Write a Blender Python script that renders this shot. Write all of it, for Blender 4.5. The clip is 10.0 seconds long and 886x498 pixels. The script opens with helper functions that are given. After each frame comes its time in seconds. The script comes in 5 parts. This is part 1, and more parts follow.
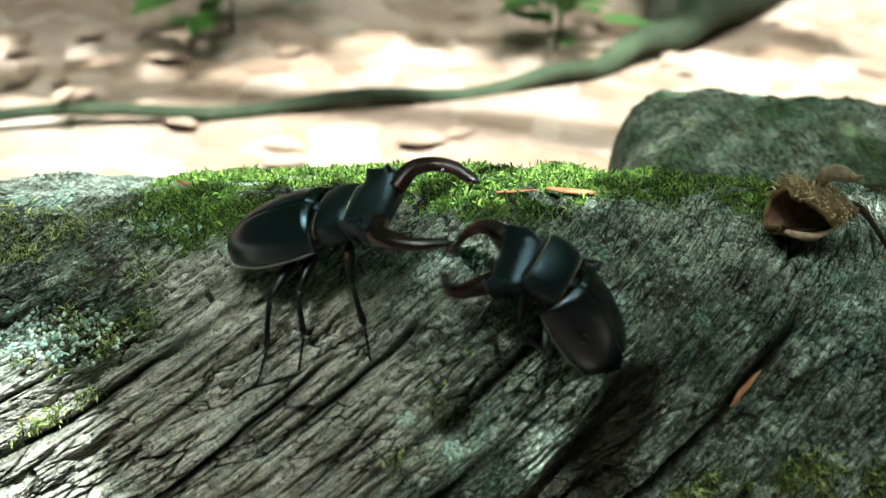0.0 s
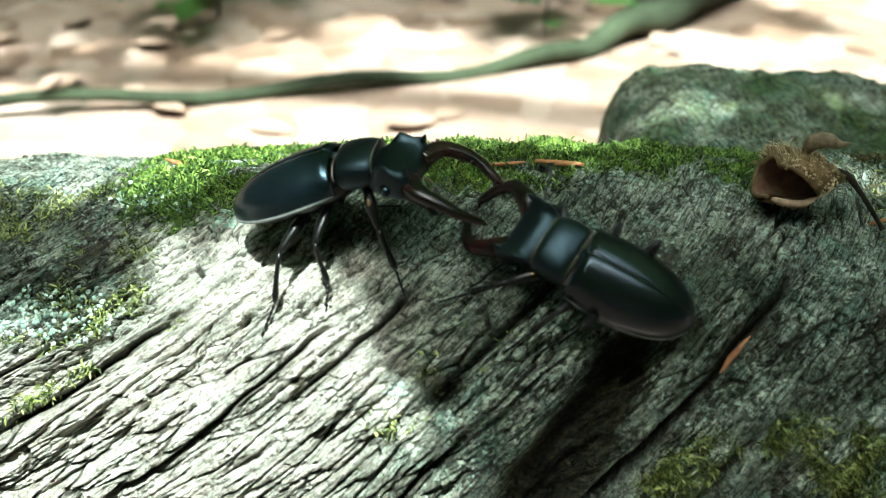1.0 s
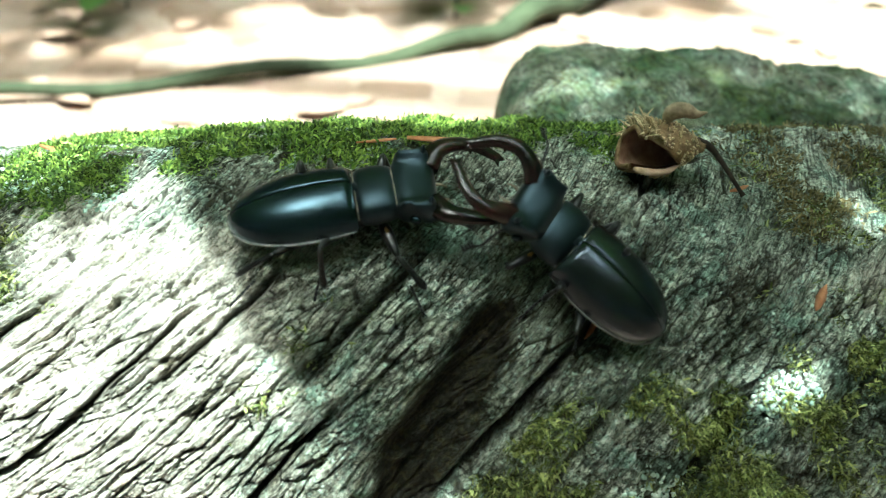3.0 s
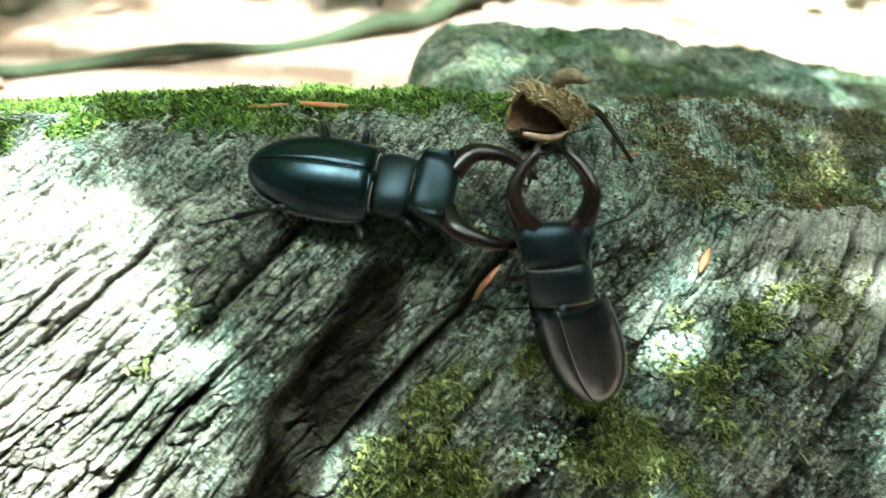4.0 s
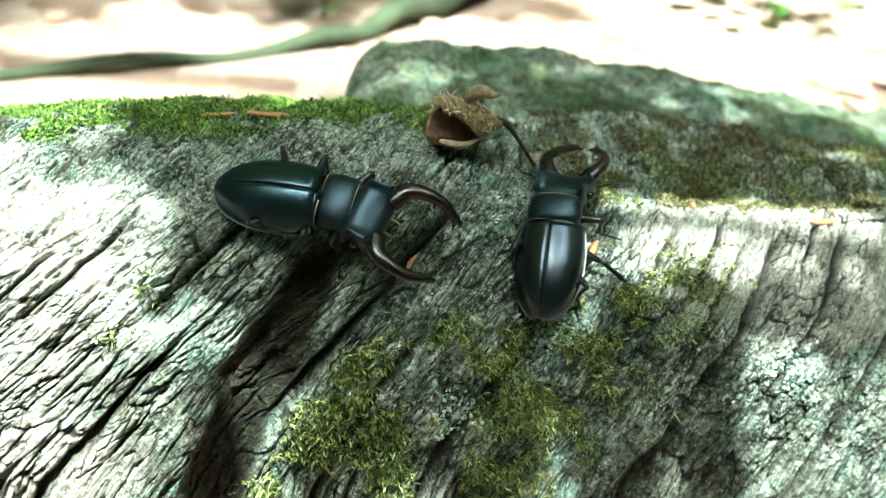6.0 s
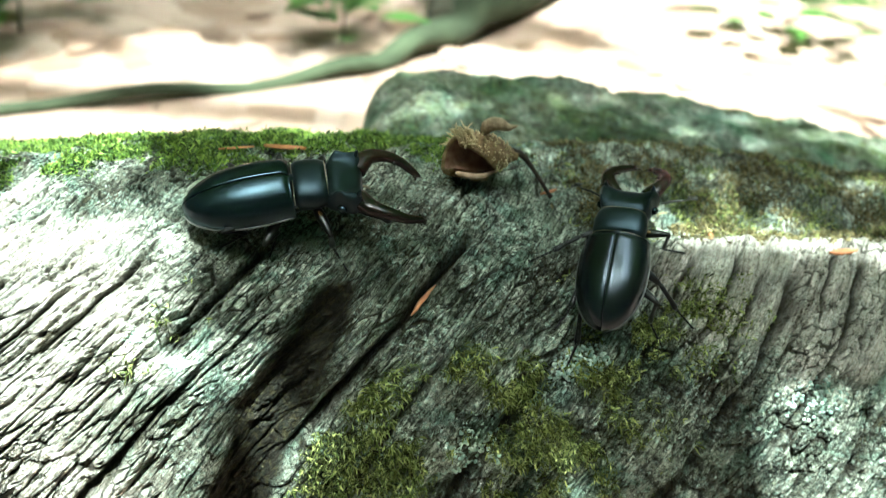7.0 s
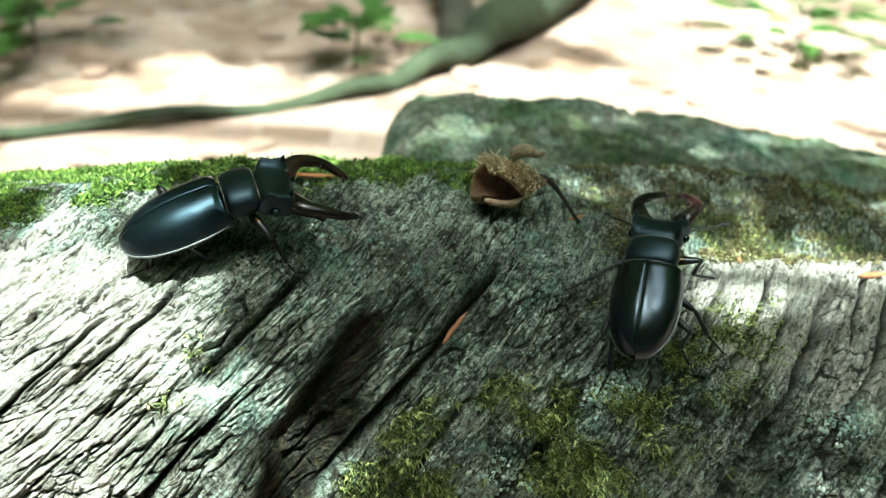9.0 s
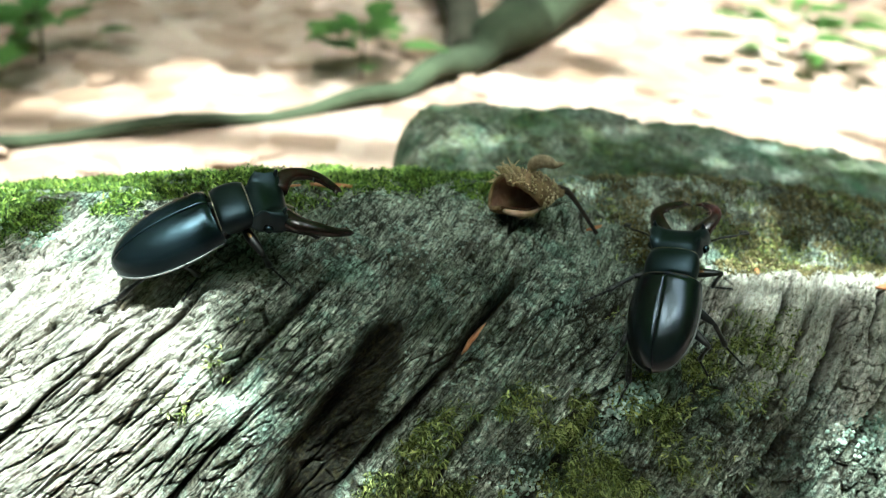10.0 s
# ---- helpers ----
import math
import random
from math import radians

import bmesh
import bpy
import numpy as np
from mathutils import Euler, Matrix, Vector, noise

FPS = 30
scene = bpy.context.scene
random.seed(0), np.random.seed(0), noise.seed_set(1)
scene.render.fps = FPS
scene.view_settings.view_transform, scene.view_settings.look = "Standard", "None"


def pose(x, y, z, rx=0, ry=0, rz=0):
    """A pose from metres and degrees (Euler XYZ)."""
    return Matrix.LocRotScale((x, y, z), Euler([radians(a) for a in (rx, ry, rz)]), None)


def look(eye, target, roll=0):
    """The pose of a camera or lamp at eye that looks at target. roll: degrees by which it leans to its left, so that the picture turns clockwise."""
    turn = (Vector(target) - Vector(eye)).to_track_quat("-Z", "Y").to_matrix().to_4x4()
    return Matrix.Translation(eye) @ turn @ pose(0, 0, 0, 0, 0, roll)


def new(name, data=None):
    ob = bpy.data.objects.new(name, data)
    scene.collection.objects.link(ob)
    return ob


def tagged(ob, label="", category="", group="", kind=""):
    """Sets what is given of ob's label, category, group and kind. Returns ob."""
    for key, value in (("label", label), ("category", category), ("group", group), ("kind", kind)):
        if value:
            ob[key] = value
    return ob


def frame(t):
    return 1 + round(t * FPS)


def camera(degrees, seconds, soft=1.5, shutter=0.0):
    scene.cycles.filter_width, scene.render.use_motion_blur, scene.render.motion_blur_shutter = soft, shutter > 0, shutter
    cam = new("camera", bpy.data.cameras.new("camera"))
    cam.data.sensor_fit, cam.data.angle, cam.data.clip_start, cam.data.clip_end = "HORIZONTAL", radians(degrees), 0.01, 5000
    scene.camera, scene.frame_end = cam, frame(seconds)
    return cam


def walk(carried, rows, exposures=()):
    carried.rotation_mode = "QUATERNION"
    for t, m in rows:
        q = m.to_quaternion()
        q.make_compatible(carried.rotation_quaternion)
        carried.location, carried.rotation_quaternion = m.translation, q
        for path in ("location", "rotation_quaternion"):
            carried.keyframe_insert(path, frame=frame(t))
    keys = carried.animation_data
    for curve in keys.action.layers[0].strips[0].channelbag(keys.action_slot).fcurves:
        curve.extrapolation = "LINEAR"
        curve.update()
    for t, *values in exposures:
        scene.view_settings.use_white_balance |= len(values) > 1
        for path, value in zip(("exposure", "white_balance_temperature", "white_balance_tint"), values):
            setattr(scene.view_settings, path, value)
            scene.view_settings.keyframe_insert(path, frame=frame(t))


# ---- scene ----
cam = camera(46.0, 10.0, soft=0.3, shutter=0.4)
cam.data.dof.use_dof = True
cam.data.dof.focus_distance = 0.285
cam.data.dof.aperture_fstop = 12.0
PATH = [
    (0.0, pose(-0.0500, -0.2400, 0.3000, 59.28, -1.98, 1.17)),
    (0.5, pose(-0.0486, -0.2422, 0.2969, 58.97, -1.62, 0.73)),
    (1.0, pose(-0.0496, -0.2429, 0.2973, 58.61, -1.57, 0.35)),
    (1.5, pose(-0.0473, -0.2435, 0.2957, 58.39, -1.63, 0.26)),
    (2.0, pose(-0.0370, -0.2454, 0.2932, 58.21, -2.00, -1.04)),
    (2.2, pose(-0.0368, -0.2466, 0.2936, 57.90, -2.22, -1.43)),
    (3.3, pose(-0.0292, -0.2483, 0.2965, 58.65, -2.19, -3.90)),
    (3.5, pose(-0.0273, -0.2477, 0.2956, 58.93, -2.72, -4.23)),
    (4.0, pose(-0.0190, -0.2543, 0.2897, 58.21, -3.57, -6.12)),
    (4.5, pose(-0.0150, -0.2569, 0.2914, 57.38, -4.47, -7.15)),
    (5.0, pose(-0.0158, -0.2712, 0.2967, 57.62, -4.83, -8.61)),
    (5.5, pose(-0.0179, -0.2986, 0.3055, 58.96, -4.96, -9.56)),
    (5.7, pose(-0.0195, -0.2960, 0.3080, 58.86, -5.35, -9.07)),
    (6.8, pose(-0.0177, -0.2942, 0.3093, 59.69, -4.52, -7.76)),
    (7.0, pose(-0.0180, -0.2942, 0.3106, 60.18, -4.57, -7.72)),
    (7.5, pose(-0.0220, -0.2925, 0.3132, 60.56, -4.52, -7.79)),
    (8.0, pose(-0.0248, -0.2916, 0.3125, 60.71, -4.70, -7.93)),
    (8.5, pose(-0.0248, -0.2918, 0.3126, 60.90, -4.32, -7.69)),
    (9.0, pose(-0.0252, -0.2915, 0.3136, 60.97, -3.99, -7.68)),
    (9.5, pose(-0.0293, -0.2906, 0.3139, 61.19, -4.17, -7.75)),
    (10.0, pose(-0.0310, -0.2903, 0.3140, 61.37, -4.15, -7.64)),
]
walk(cam, PATH, exposures=((0.0, 2.15, 5300, -11), (1.0, 2.30, 5300, -11), (2.0, 2.55, 5300, -12), (3.5, 2.91, 5300, -13), (5.0, 3.18, 5300, -14), (5.5, 3.08, 5300, -13), (7.0, 2.81, 5300, -12), (10.0, 2.47, 5300, -11)))

# ---- light ----
SUN_WAY = Vector((-0.08, -0.32, 0.94)).normalized()   # towards the sun
world = bpy.data.worlds.new("world")
scene.world = world
world.use_nodes = True
sky = world.node_tree.nodes.new("ShaderNodeTexSky")
sky.sky_type = "NISHITA"
sky.sun_disc = False
sky.dust_density = 8.0
sky.sun_elevation = math.asin(SUN_WAY.z)
sky.sun_rotation = math.atan2(SUN_WAY.x, SUN_WAY.y)
back = world.node_tree.nodes["Background"]
back.inputs["Strength"].default_value = 0.15
world.node_tree.links.new(sky.outputs["Color"], back.inputs["Color"])

sun = new("sun", bpy.data.lights.new("sun", "SUN"))
sun.data.energy = 3.0
sun.data.angle = radians(0.53)
sun.data.color = (1.0, 0.93, 0.82)
sun.matrix_world = look(SUN_WAY * 20, (0, 0, 0.4))


# ---- materials ----
def material(name):
    m = bpy.data.materials.new(name)
    m.use_nodes = True
    return m, m.node_tree.nodes, m.node_tree.links, m.node_tree.nodes["Principled BSDF"]


def noise_node(n, l, scale, detail=5.0, rough=0.55, vector=None, distort=0.0):
    t = n.new("ShaderNodeTexNoise")
    t.inputs["Scale"].default_value, t.inputs["Detail"].default_value = scale, detail
    t.inputs["Roughness"].default_value, t.inputs["Distortion"].default_value = rough, distort
    if vector:
        l.new(vector, t.inputs["Vector"])
    return t.outputs["Fac"]


def ramp(n, l, fac, *stops):
    r = n.new("ShaderNodeValToRGB")
    while len(r.color_ramp.elements) < len(stops):
        r.color_ramp.elements.new(0.5)
    for e, (p, c) in zip(r.color_ramp.elements, stops):
        e.position = p
        e.color = (*c, 1) if isinstance(c, tuple) else (c, c, c, 1)
    l.new(fac, r.inputs["Fac"])
    return r.outputs["Color"]


def mix(n, l, fac, a, b, kind="MIX"):
    m = n.new("ShaderNodeMix")
    m.data_type, m.blend_type = "RGBA", kind
    for sock, v in ((m.inputs[0], fac), (m.inputs[6], a), (m.inputs[7], b)):
        if hasattr(v, "is_linked"):
            l.new(v, sock)
        elif isinstance(v, tuple):
            sock.default_value = (*v, 1)
        else:
            sock.default_value = v
    return m.outputs[2]


def calc(n, l, op, a, b=0.0):
    m = n.new("ShaderNodeMath")
    m.operation = op
    for sock, v in zip(m.inputs, (a, b)):
        if hasattr(v, "is_linked"):
            l.new(v, sock)
        else:
            sock.default_value = v
    return m.outputs[0]


def coords(n, l, kind="Object", scale=(1, 1, 1)):
    c = n.new("ShaderNodeTexCoord")
    m = n.new("ShaderNodeMapping")
    m.inputs["Scale"].default_value = scale
    l.new(c.outputs[kind], m.inputs["Vector"])
    return m.outputs["Vector"]


def bumped(n, l, bsdf, height, strength=0.5, distance=0.001):
    b = n.new("ShaderNodeBump")
    b.inputs["Strength"].default_value, b.inputs["Distance"].default_value = strength, distance
    l.new(height, b.inputs["Height"])
    l.new(b.outputs["Normal"], bsdf.inputs["Normal"])


def cell_edges(n, l, scale, vector):
    """How near the border between neighbouring cells is, 0 on the border."""
    c = n.new("ShaderNodeTexVoronoi")
    c.feature = "DISTANCE_TO_EDGE"
    c.inputs["Scale"].default_value = scale
    l.new(vector, c.inputs["Vector"])
    return c.outputs["Distance"]


def stirred(n, l, vector, scale, amount):
    """Coordinates pushed about by noise, so that borders run uneven."""
    t = n.new("ShaderNodeTexNoise")
    t.inputs["Scale"].default_value, t.inputs["Detail"].default_value = scale, 3.0
    l.new(vector, t.inputs["Vector"])
    k = n.new("ShaderNodeVectorMath")
    k.operation = "MULTIPLY_ADD"
    l.new(t.outputs["Color"], k.inputs[0])
    k.inputs[1].default_value = (amount,) * 3
    l.new(vector, k.inputs[2])
    return k.outputs["Vector"]


def weathered_wood(name, film=(0.075, 0.105, 0.060), moss=1.0, base=1.0):
    """Grey weathered wood; its UV map runs across and along the grain, in metres; the cover attribute tells where moss grows."""
    m, n, l, bsdf = material(name)
    obj = coords(n, l, "Object")
    flow = coords(n, l, "UV", (1, 0.12, 1))
    plate = stirred(n, l, coords(n, l, "UV", (1, 0.36, 1)), 420, 0.0045)
    streak = noise_node(n, l, 900, 7, 0.70, flow, 0.6)
    broad = noise_node(n, l, 120, 5, 0.62, coords(n, l, "UV", (1, 0.3, 1)), 0.4)
    grit = noise_node(n, l, 800, 5, 0.72, obj)
    patch = noise_node(n, l, 30, 5, 0.62, obj)
    cover = n.new("ShaderNodeAttribute")
    cover.attribute_name = "cover"
    grown = cover.outputs["Alpha"]
    b = base
    tone = calc(n, l, "ADD", calc(n, l, "MULTIPLY", streak, 0.55), calc(n, l, "MULTIPLY", grit, 0.45))
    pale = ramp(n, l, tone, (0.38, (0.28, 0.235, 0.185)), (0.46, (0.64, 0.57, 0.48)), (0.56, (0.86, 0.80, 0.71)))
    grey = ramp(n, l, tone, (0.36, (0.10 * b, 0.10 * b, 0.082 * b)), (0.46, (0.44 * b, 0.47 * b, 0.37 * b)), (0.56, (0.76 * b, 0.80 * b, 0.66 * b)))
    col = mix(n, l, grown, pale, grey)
    col = mix(n, l, ramp(n, l, broad, (0.36, 0.55), (0.52, 0.0)), col, mix(n, l, 0.7, col, (0.055, 0.046, 0.034)))
    brown = calc(n, l, "MULTIPLY", ramp(n, l, patch, (0.49, 0.0), (0.64, 0.75)), grown)
    col = mix(n, l, brown, col, (0.085, 0.058, 0.036))
    # pale green-grey crust of lichen, in specks and patches
    speck = n.new("ShaderNodeTexVoronoi")
    speck.inputs["Scale"].default_value = 640
    l.new(stirred(n, l, obj, 500, 0.0012), speck.inputs["Vector"])
    where = noise_node(n, l, 70, 6, 0.70, obj, 0.8)
    crust = calc(n, l, "MULTIPLY", ramp(n, l, speck.outputs["Distance"], (0.26, 1.0), (0.44, 0.0)), ramp(n, l, where, (0.44, 0.0), (0.50, 1.0)))
    crust = calc(n, l, "MULTIPLY", crust, grown)
    col = mix(n, l, calc(n, l, "MULTIPLY", crust, 0.9), col, (0.68, 0.81, 0.69))
    sheet = ramp(n, l, noise_node(n, l, 40, 6, 0.72, obj, 1.2), (0.51, 0.0), (0.60, 0.75))
    col = mix(n, l, calc(n, l, "MULTIPLY", sheet, grown), col, mix(n, l, ramp(n, l, grit, (0.42, 0.0), (0.56, 1.0)), (0.16, 0.25, 0.19), (0.42, 0.60, 0.49)))
    # thin green film of algae, and the moss's own ground
    algae = ramp(n, l, noise_node(n, l, 44, 6, 0.6, obj), (0.44, 0.0), (0.64, 0.6 * moss))
    col = mix(n, l, calc(n, l, "MULTIPLY", algae, grown), col, film)
    sep = n.new("ShaderNodeSeparateColor")
    l.new(cover.outputs["Color"], sep.inputs["Color"])
    fine = noise_node(n, l, 420, 5, 0.7, obj)
    col = mix(n, l, calc(n, l, "MULTIPLY", sep.outputs["Red"], ramp(n, l, fine, (0.36, 0.2), (0.6, 0.95))), col, (0.085, 0.15, 0.02))
    col = mix(n, l, calc(n, l, "MULTIPLY", sep.outputs["Green"], ramp(n, l, fine, (0.40, 0.1), (0.62, 0.9))), col, (0.15, 0.17, 0.035))
    # single granules of the crust, each with its own tone, and fine fibres on the bare wood
    gran = n.new("ShaderNodeTexVoronoi")
    gran.inputs["Scale"].default_value = 780
    l.new(stirred(n, l, coords(n, l, "Object", (1, 1, 1)), 800, 0.0007), gran.inputs["Vector"])
    own = n.new("ShaderNodeSeparateColor")
    l.new(gran.outputs["Color"], own.inputs["Color"])
    grains = ramp(n, l, own.outputs["Red"], (0.05, 0.28), (0.35, 0.80), (0.75, 1.0))
    crusty = calc(n, l, "MULTIPLY", ramp(n, l, noise_node(n, l, 85, 4, 0.6, obj), (0.38, 0.25), (0.56, 1.0)), grown)
    col = mix(n, l, crusty, col, mix(n, l, 1.0, col, grains, "MULTIPLY"))
    fibre = noise_node(n, l, 1350, 5, 0.75, coords(n, l, "UV", (1, 0.09, 1)), 0.4)
    weathered = calc(n, l, "ADD", calc(n, l, "MULTIPLY", grown, 0.6), 0.4)
    col = mix(n, l, calc(n, l, "MULTIPLY", weathered, 0.85), col, mix(n, l, 1.0, col, ramp(n, l, fibre, (0.40, 0.22), (0.50, 1.0)), "MULTIPLY"))
    # open checks between the plates of the wood, and pits, with the shade inside them painted dark
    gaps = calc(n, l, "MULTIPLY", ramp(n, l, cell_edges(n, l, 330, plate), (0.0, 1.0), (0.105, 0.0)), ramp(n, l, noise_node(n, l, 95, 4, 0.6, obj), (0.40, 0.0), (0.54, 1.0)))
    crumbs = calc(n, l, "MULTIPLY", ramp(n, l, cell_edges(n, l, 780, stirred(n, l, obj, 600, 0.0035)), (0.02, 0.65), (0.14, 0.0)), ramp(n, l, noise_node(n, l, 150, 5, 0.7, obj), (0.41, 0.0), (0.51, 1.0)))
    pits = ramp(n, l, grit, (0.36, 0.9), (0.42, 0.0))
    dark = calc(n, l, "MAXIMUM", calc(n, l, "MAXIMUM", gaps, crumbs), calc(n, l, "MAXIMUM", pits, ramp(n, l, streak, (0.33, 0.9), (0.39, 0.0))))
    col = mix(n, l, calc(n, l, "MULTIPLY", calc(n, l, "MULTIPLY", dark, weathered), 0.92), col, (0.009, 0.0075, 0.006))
    # blue: shade inside cracks and groove as colour, and the back log's brown band
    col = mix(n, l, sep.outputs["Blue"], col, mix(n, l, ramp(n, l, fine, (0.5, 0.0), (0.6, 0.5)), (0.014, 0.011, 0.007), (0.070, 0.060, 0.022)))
    l.new(col, bsdf.inputs["Base Color"])
    bsdf.inputs["Roughness"].default_value = 0.92
    bsdf.inputs["Specular IOR Level"].default_value = 0.15
    h = calc(n, l, "ADD", calc(n, l, "MULTIPLY", streak, 0.5), calc(n, l, "MULTIPLY", grit, 0.8))
    h = calc(n, l, "ADD", h, calc(n, l, "MULTIPLY", crust, 0.35))
    h = calc(n, l, "ADD", h, calc(n, l, "MULTIPLY", calc(n, l, "MULTIPLY", own.outputs["Red"], crusty), 0.35))
    bumped(n, l, bsdf, calc(n, l, "SUBTRACT", h, calc(n, l, "MULTIPLY", dark, 0.7)), 0.9, 0.0012)
    return m


def plain(name, a, b, scale, rough=0.5, metal=0.0, bump=0.2, dist=0.0004, spec=0.5, coat=0.0, tint=(1, 1, 1)):
    m, n, l, bsdf = material(name)
    v = coords(n, l)
    f = noise_node(n, l, scale, 5, 0.6, v)
    l.new(ramp(n, l, f, (0.35, a), (0.65, b)), bsdf.inputs["Base Color"])
    bsdf.inputs["Roughness"].default_value, bsdf.inputs["Metallic"].default_value = rough, metal
    bsdf.inputs["Specular IOR Level"].default_value = spec
    bsdf.inputs["Coat Weight"].default_value = coat
    bsdf.inputs["Coat Roughness"].default_value = 0.2
    bsdf.inputs["Specular Tint"].default_value = (*tint, 1)
    if bump:
        bumped(n, l, bsdf, noise_node(n, l, scale * 3, 4, 0.6, v), bump, dist)
    return m


WOOD = weathered_wood("weathered_wood")
WOOD_BACK = weathered_wood("weathered_wood_mossy", (0.10, 0.20, 0.11), 1.7, 0.9)
SHELL = plain("black_shell", (0.0016, 0.0026, 0.0032), (0.0024, 0.0036, 0.0042), 900, 0.27, 0, 0.04, 0.0001, 0.66, 0, (0.52, 0.80, 1.0))
SHELL_BROWN = plain("dark_brown_shell", (0.0036, 0.0024, 0.0028), (0.0020, 0.0028, 0.0036), 90, 0.25, 0, 0.04, 0.0001, 0.78, 0, (0.70, 0.84, 1.0))
HEAD_BLACK = plain("dull_black_shell", (0.0020, 0.0028, 0.0032), (0.0034, 0.0044, 0.0050), 1800, 0.38, 0, 0.22, 0.0002, 0.55, 0, (0.56, 0.82, 1.0))
# reflection along the wing-case edge, put into a pale base colour
MARGIN_GLINT = plain("margin_glint", (0.09, 0.095, 0.09), (0.15, 0.15, 0.14), 900, 0.35, 0, 0.0, 0.0001, 0.6)
JAW = plain("red_brown_jaw", (0.018, 0.0042, 0.0036), (0.0035, 0.0026, 0.0026), 140, 0.25, 0, 0.1, 0.0001, 0.45)
LEG_BLACK = plain("leg_black", (0.002, 0.002, 0.002), (0.005, 0.0045, 0.004), 900, 0.32, 0, 0.2, 0.0001, 0.4)
FRINGE = plain("golden_hair", (0.30, 0.26, 0.18), (0.14, 0.12, 0.08), 4000, 0.6, 0, 0.5, 0.0002)
AMBER = plain("amber_hair", (0.30, 0.17, 0.05), (0.20, 0.10, 0.03), 3000, 0.5)
HUSK = plain("husk_brown", (0.11, 0.070, 0.032), (0.22, 0.15, 0.075), 500, 0.8, 0, 0.6, 0.0005, 0.2)
HUSK_IN = plain("husk_lining", (0.16, 0.085, 0.055), (0.26, 0.16, 0.11), 400, 0.7, 0, 0.4, 0.0004, 0.2)
SPINE = plain("husk_spine", (0.40, 0.30, 0.15), (0.58, 0.47, 0.28), 900, 0.7, 0, 0.0)
LIP = plain("husk_lip", (0.30, 0.19, 0.13), (0.44, 0.31, 0.23), 500, 0.75, 0, 0.5, 0.0004, 0.2)
LOBE = plain("husk_lobe", (0.16, 0.12, 0.07), (0.34, 0.27, 0.17), 500, 0.8, 0, 0.6, 0.0005, 0.2)
STALK = plain("dark_stalk", (0.016, 0.011, 0.008), (0.034, 0.025, 0.018), 600, 0.7, 0, 0.4, 0.0003, 0.2)
CHIP = plain("orange_needle", (0.30, 0.105, 0.035), (0.42, 0.19, 0.08), 400, 0.6, 0, 0.3, 0.0003)


def moss_material(name, dark, mid, tip):
    """Moss whose single leaves differ in colour."""
    m, n, l, bsdf = material(name)
    geo = n.new("ShaderNodeNewGeometry")
    patch = noise_node(n, l, 130, 4, 0.6, coords(n, l))
    f = calc(n, l, "ADD", calc(n, l, "MULTIPLY", geo.outputs["Random Per Island"], 0.55), calc(n, l, "MULTIPLY", patch, 0.5))
    l.new(ramp(n, l, f, (0.25, dark), (0.5, mid), (0.75, tip)), bsdf.inputs["Base Color"])
    bsdf.inputs["Roughness"].default_value = 0.6
    bsdf.inputs["Specular IOR Level"].default_value = 0.3
    return m


MOSS = moss_material("moss_green", (0.014, 0.030, 0.005), (0.078, 0.142, 0.020), (0.26, 0.36, 0.065))
MOSS_OLIVE = moss_material("moss_olive", (0.020, 0.028, 0.007), (0.11, 0.14, 0.03), (0.40, 0.43, 0.15))
MOSS_BROWN = moss_material("moss_brown", (0.040, 0.036, 0.014), (0.105, 0.090, 0.035), (0.24, 0.20, 0.09))
LICHEN = moss_material("lichen_pale", (0.22, 0.31, 0.26), (0.38, 0.50, 0.42), (0.56, 0.65, 0.56))
BARK = plain("bark", (0.035, 0.032, 0.022), (0.085, 0.080, 0.058), 14, 0.9, 0, 0.8, 0.01, 0.2)
BARK_MOSSY = plain("bark_mossy", (0.022, 0.028, 0.015), (0.058, 0.072, 0.040), 10, 0.9, 0, 0.8, 0.01, 0.2)
DRY_LEAF = plain("dry_leaf", (0.25, 0.155, 0.105), (0.44, 0.31, 0.24), 9, 0.7, 0, 0.0)


def leaf_material():
    m, n, l, bsdf = material("leaf_green")
    col = ramp(n, l, noise_node(n, l, 20, 4, 0.6, coords(n, l)), (0.35, (0.05, 0.12, 0.02)), (0.65, (0.10, 0.20, 0.04)))
    l.new(col, bsdf.inputs["Base Color"])
    bsdf.inputs["Roughness"].default_value = 0.5
    thin = n.new("ShaderNodeBsdfTranslucent")
    thin.inputs["Color"].default_value = (0.11, 0.19, 0.06, 1)
    both = n.new("ShaderNodeMixShader")
    both.inputs[0].default_value = 0.45
    l.new(bsdf.outputs[0], both.inputs[1])
    l.new(thin.outputs[0], both.inputs[2])
    l.new(both.outputs[0], n["Material Output"].inputs["Surface"])
    return m


LEAF = leaf_material()


def litter():
    m, n, l, bsdf = material("leaf_litter")
    v = coords(n, l)
    cell = n.new("ShaderNodeTexVoronoi")
    cell.inputs["Scale"].default_value = 30
    l.new(v, cell.inputs["Vector"])
    leafy = ramp(n, l, cell.outputs["Color"], (0.1, (0.25, 0.155, 0.105)), (0.5, (0.42, 0.295, 0.235)), (0.9, (0.56, 0.43, 0.36)))
    soil = ramp(n, l, noise_node(n, l, 5.0, 5, 0.6, v), (0.42, 0.0), (0.62, 0.7))
    col = mix(n, l, soil, leafy, (0.17, 0.105, 0.065))
    l.new(col, bsdf.inputs["Base Color"])
    bsdf.inputs["Roughness"].default_value = 0.85
    bumped(n, l, bsdf, cell.outputs["Distance"], 0.6, 0.02)
    return m


LITTER = litter()


# ---- the log's shape ----
def smooth(x, a, b):
    t = np.clip((np.asarray(x, float) - a) / (b - a), 0, 1)
    return t * t * (3 - 2 * t)


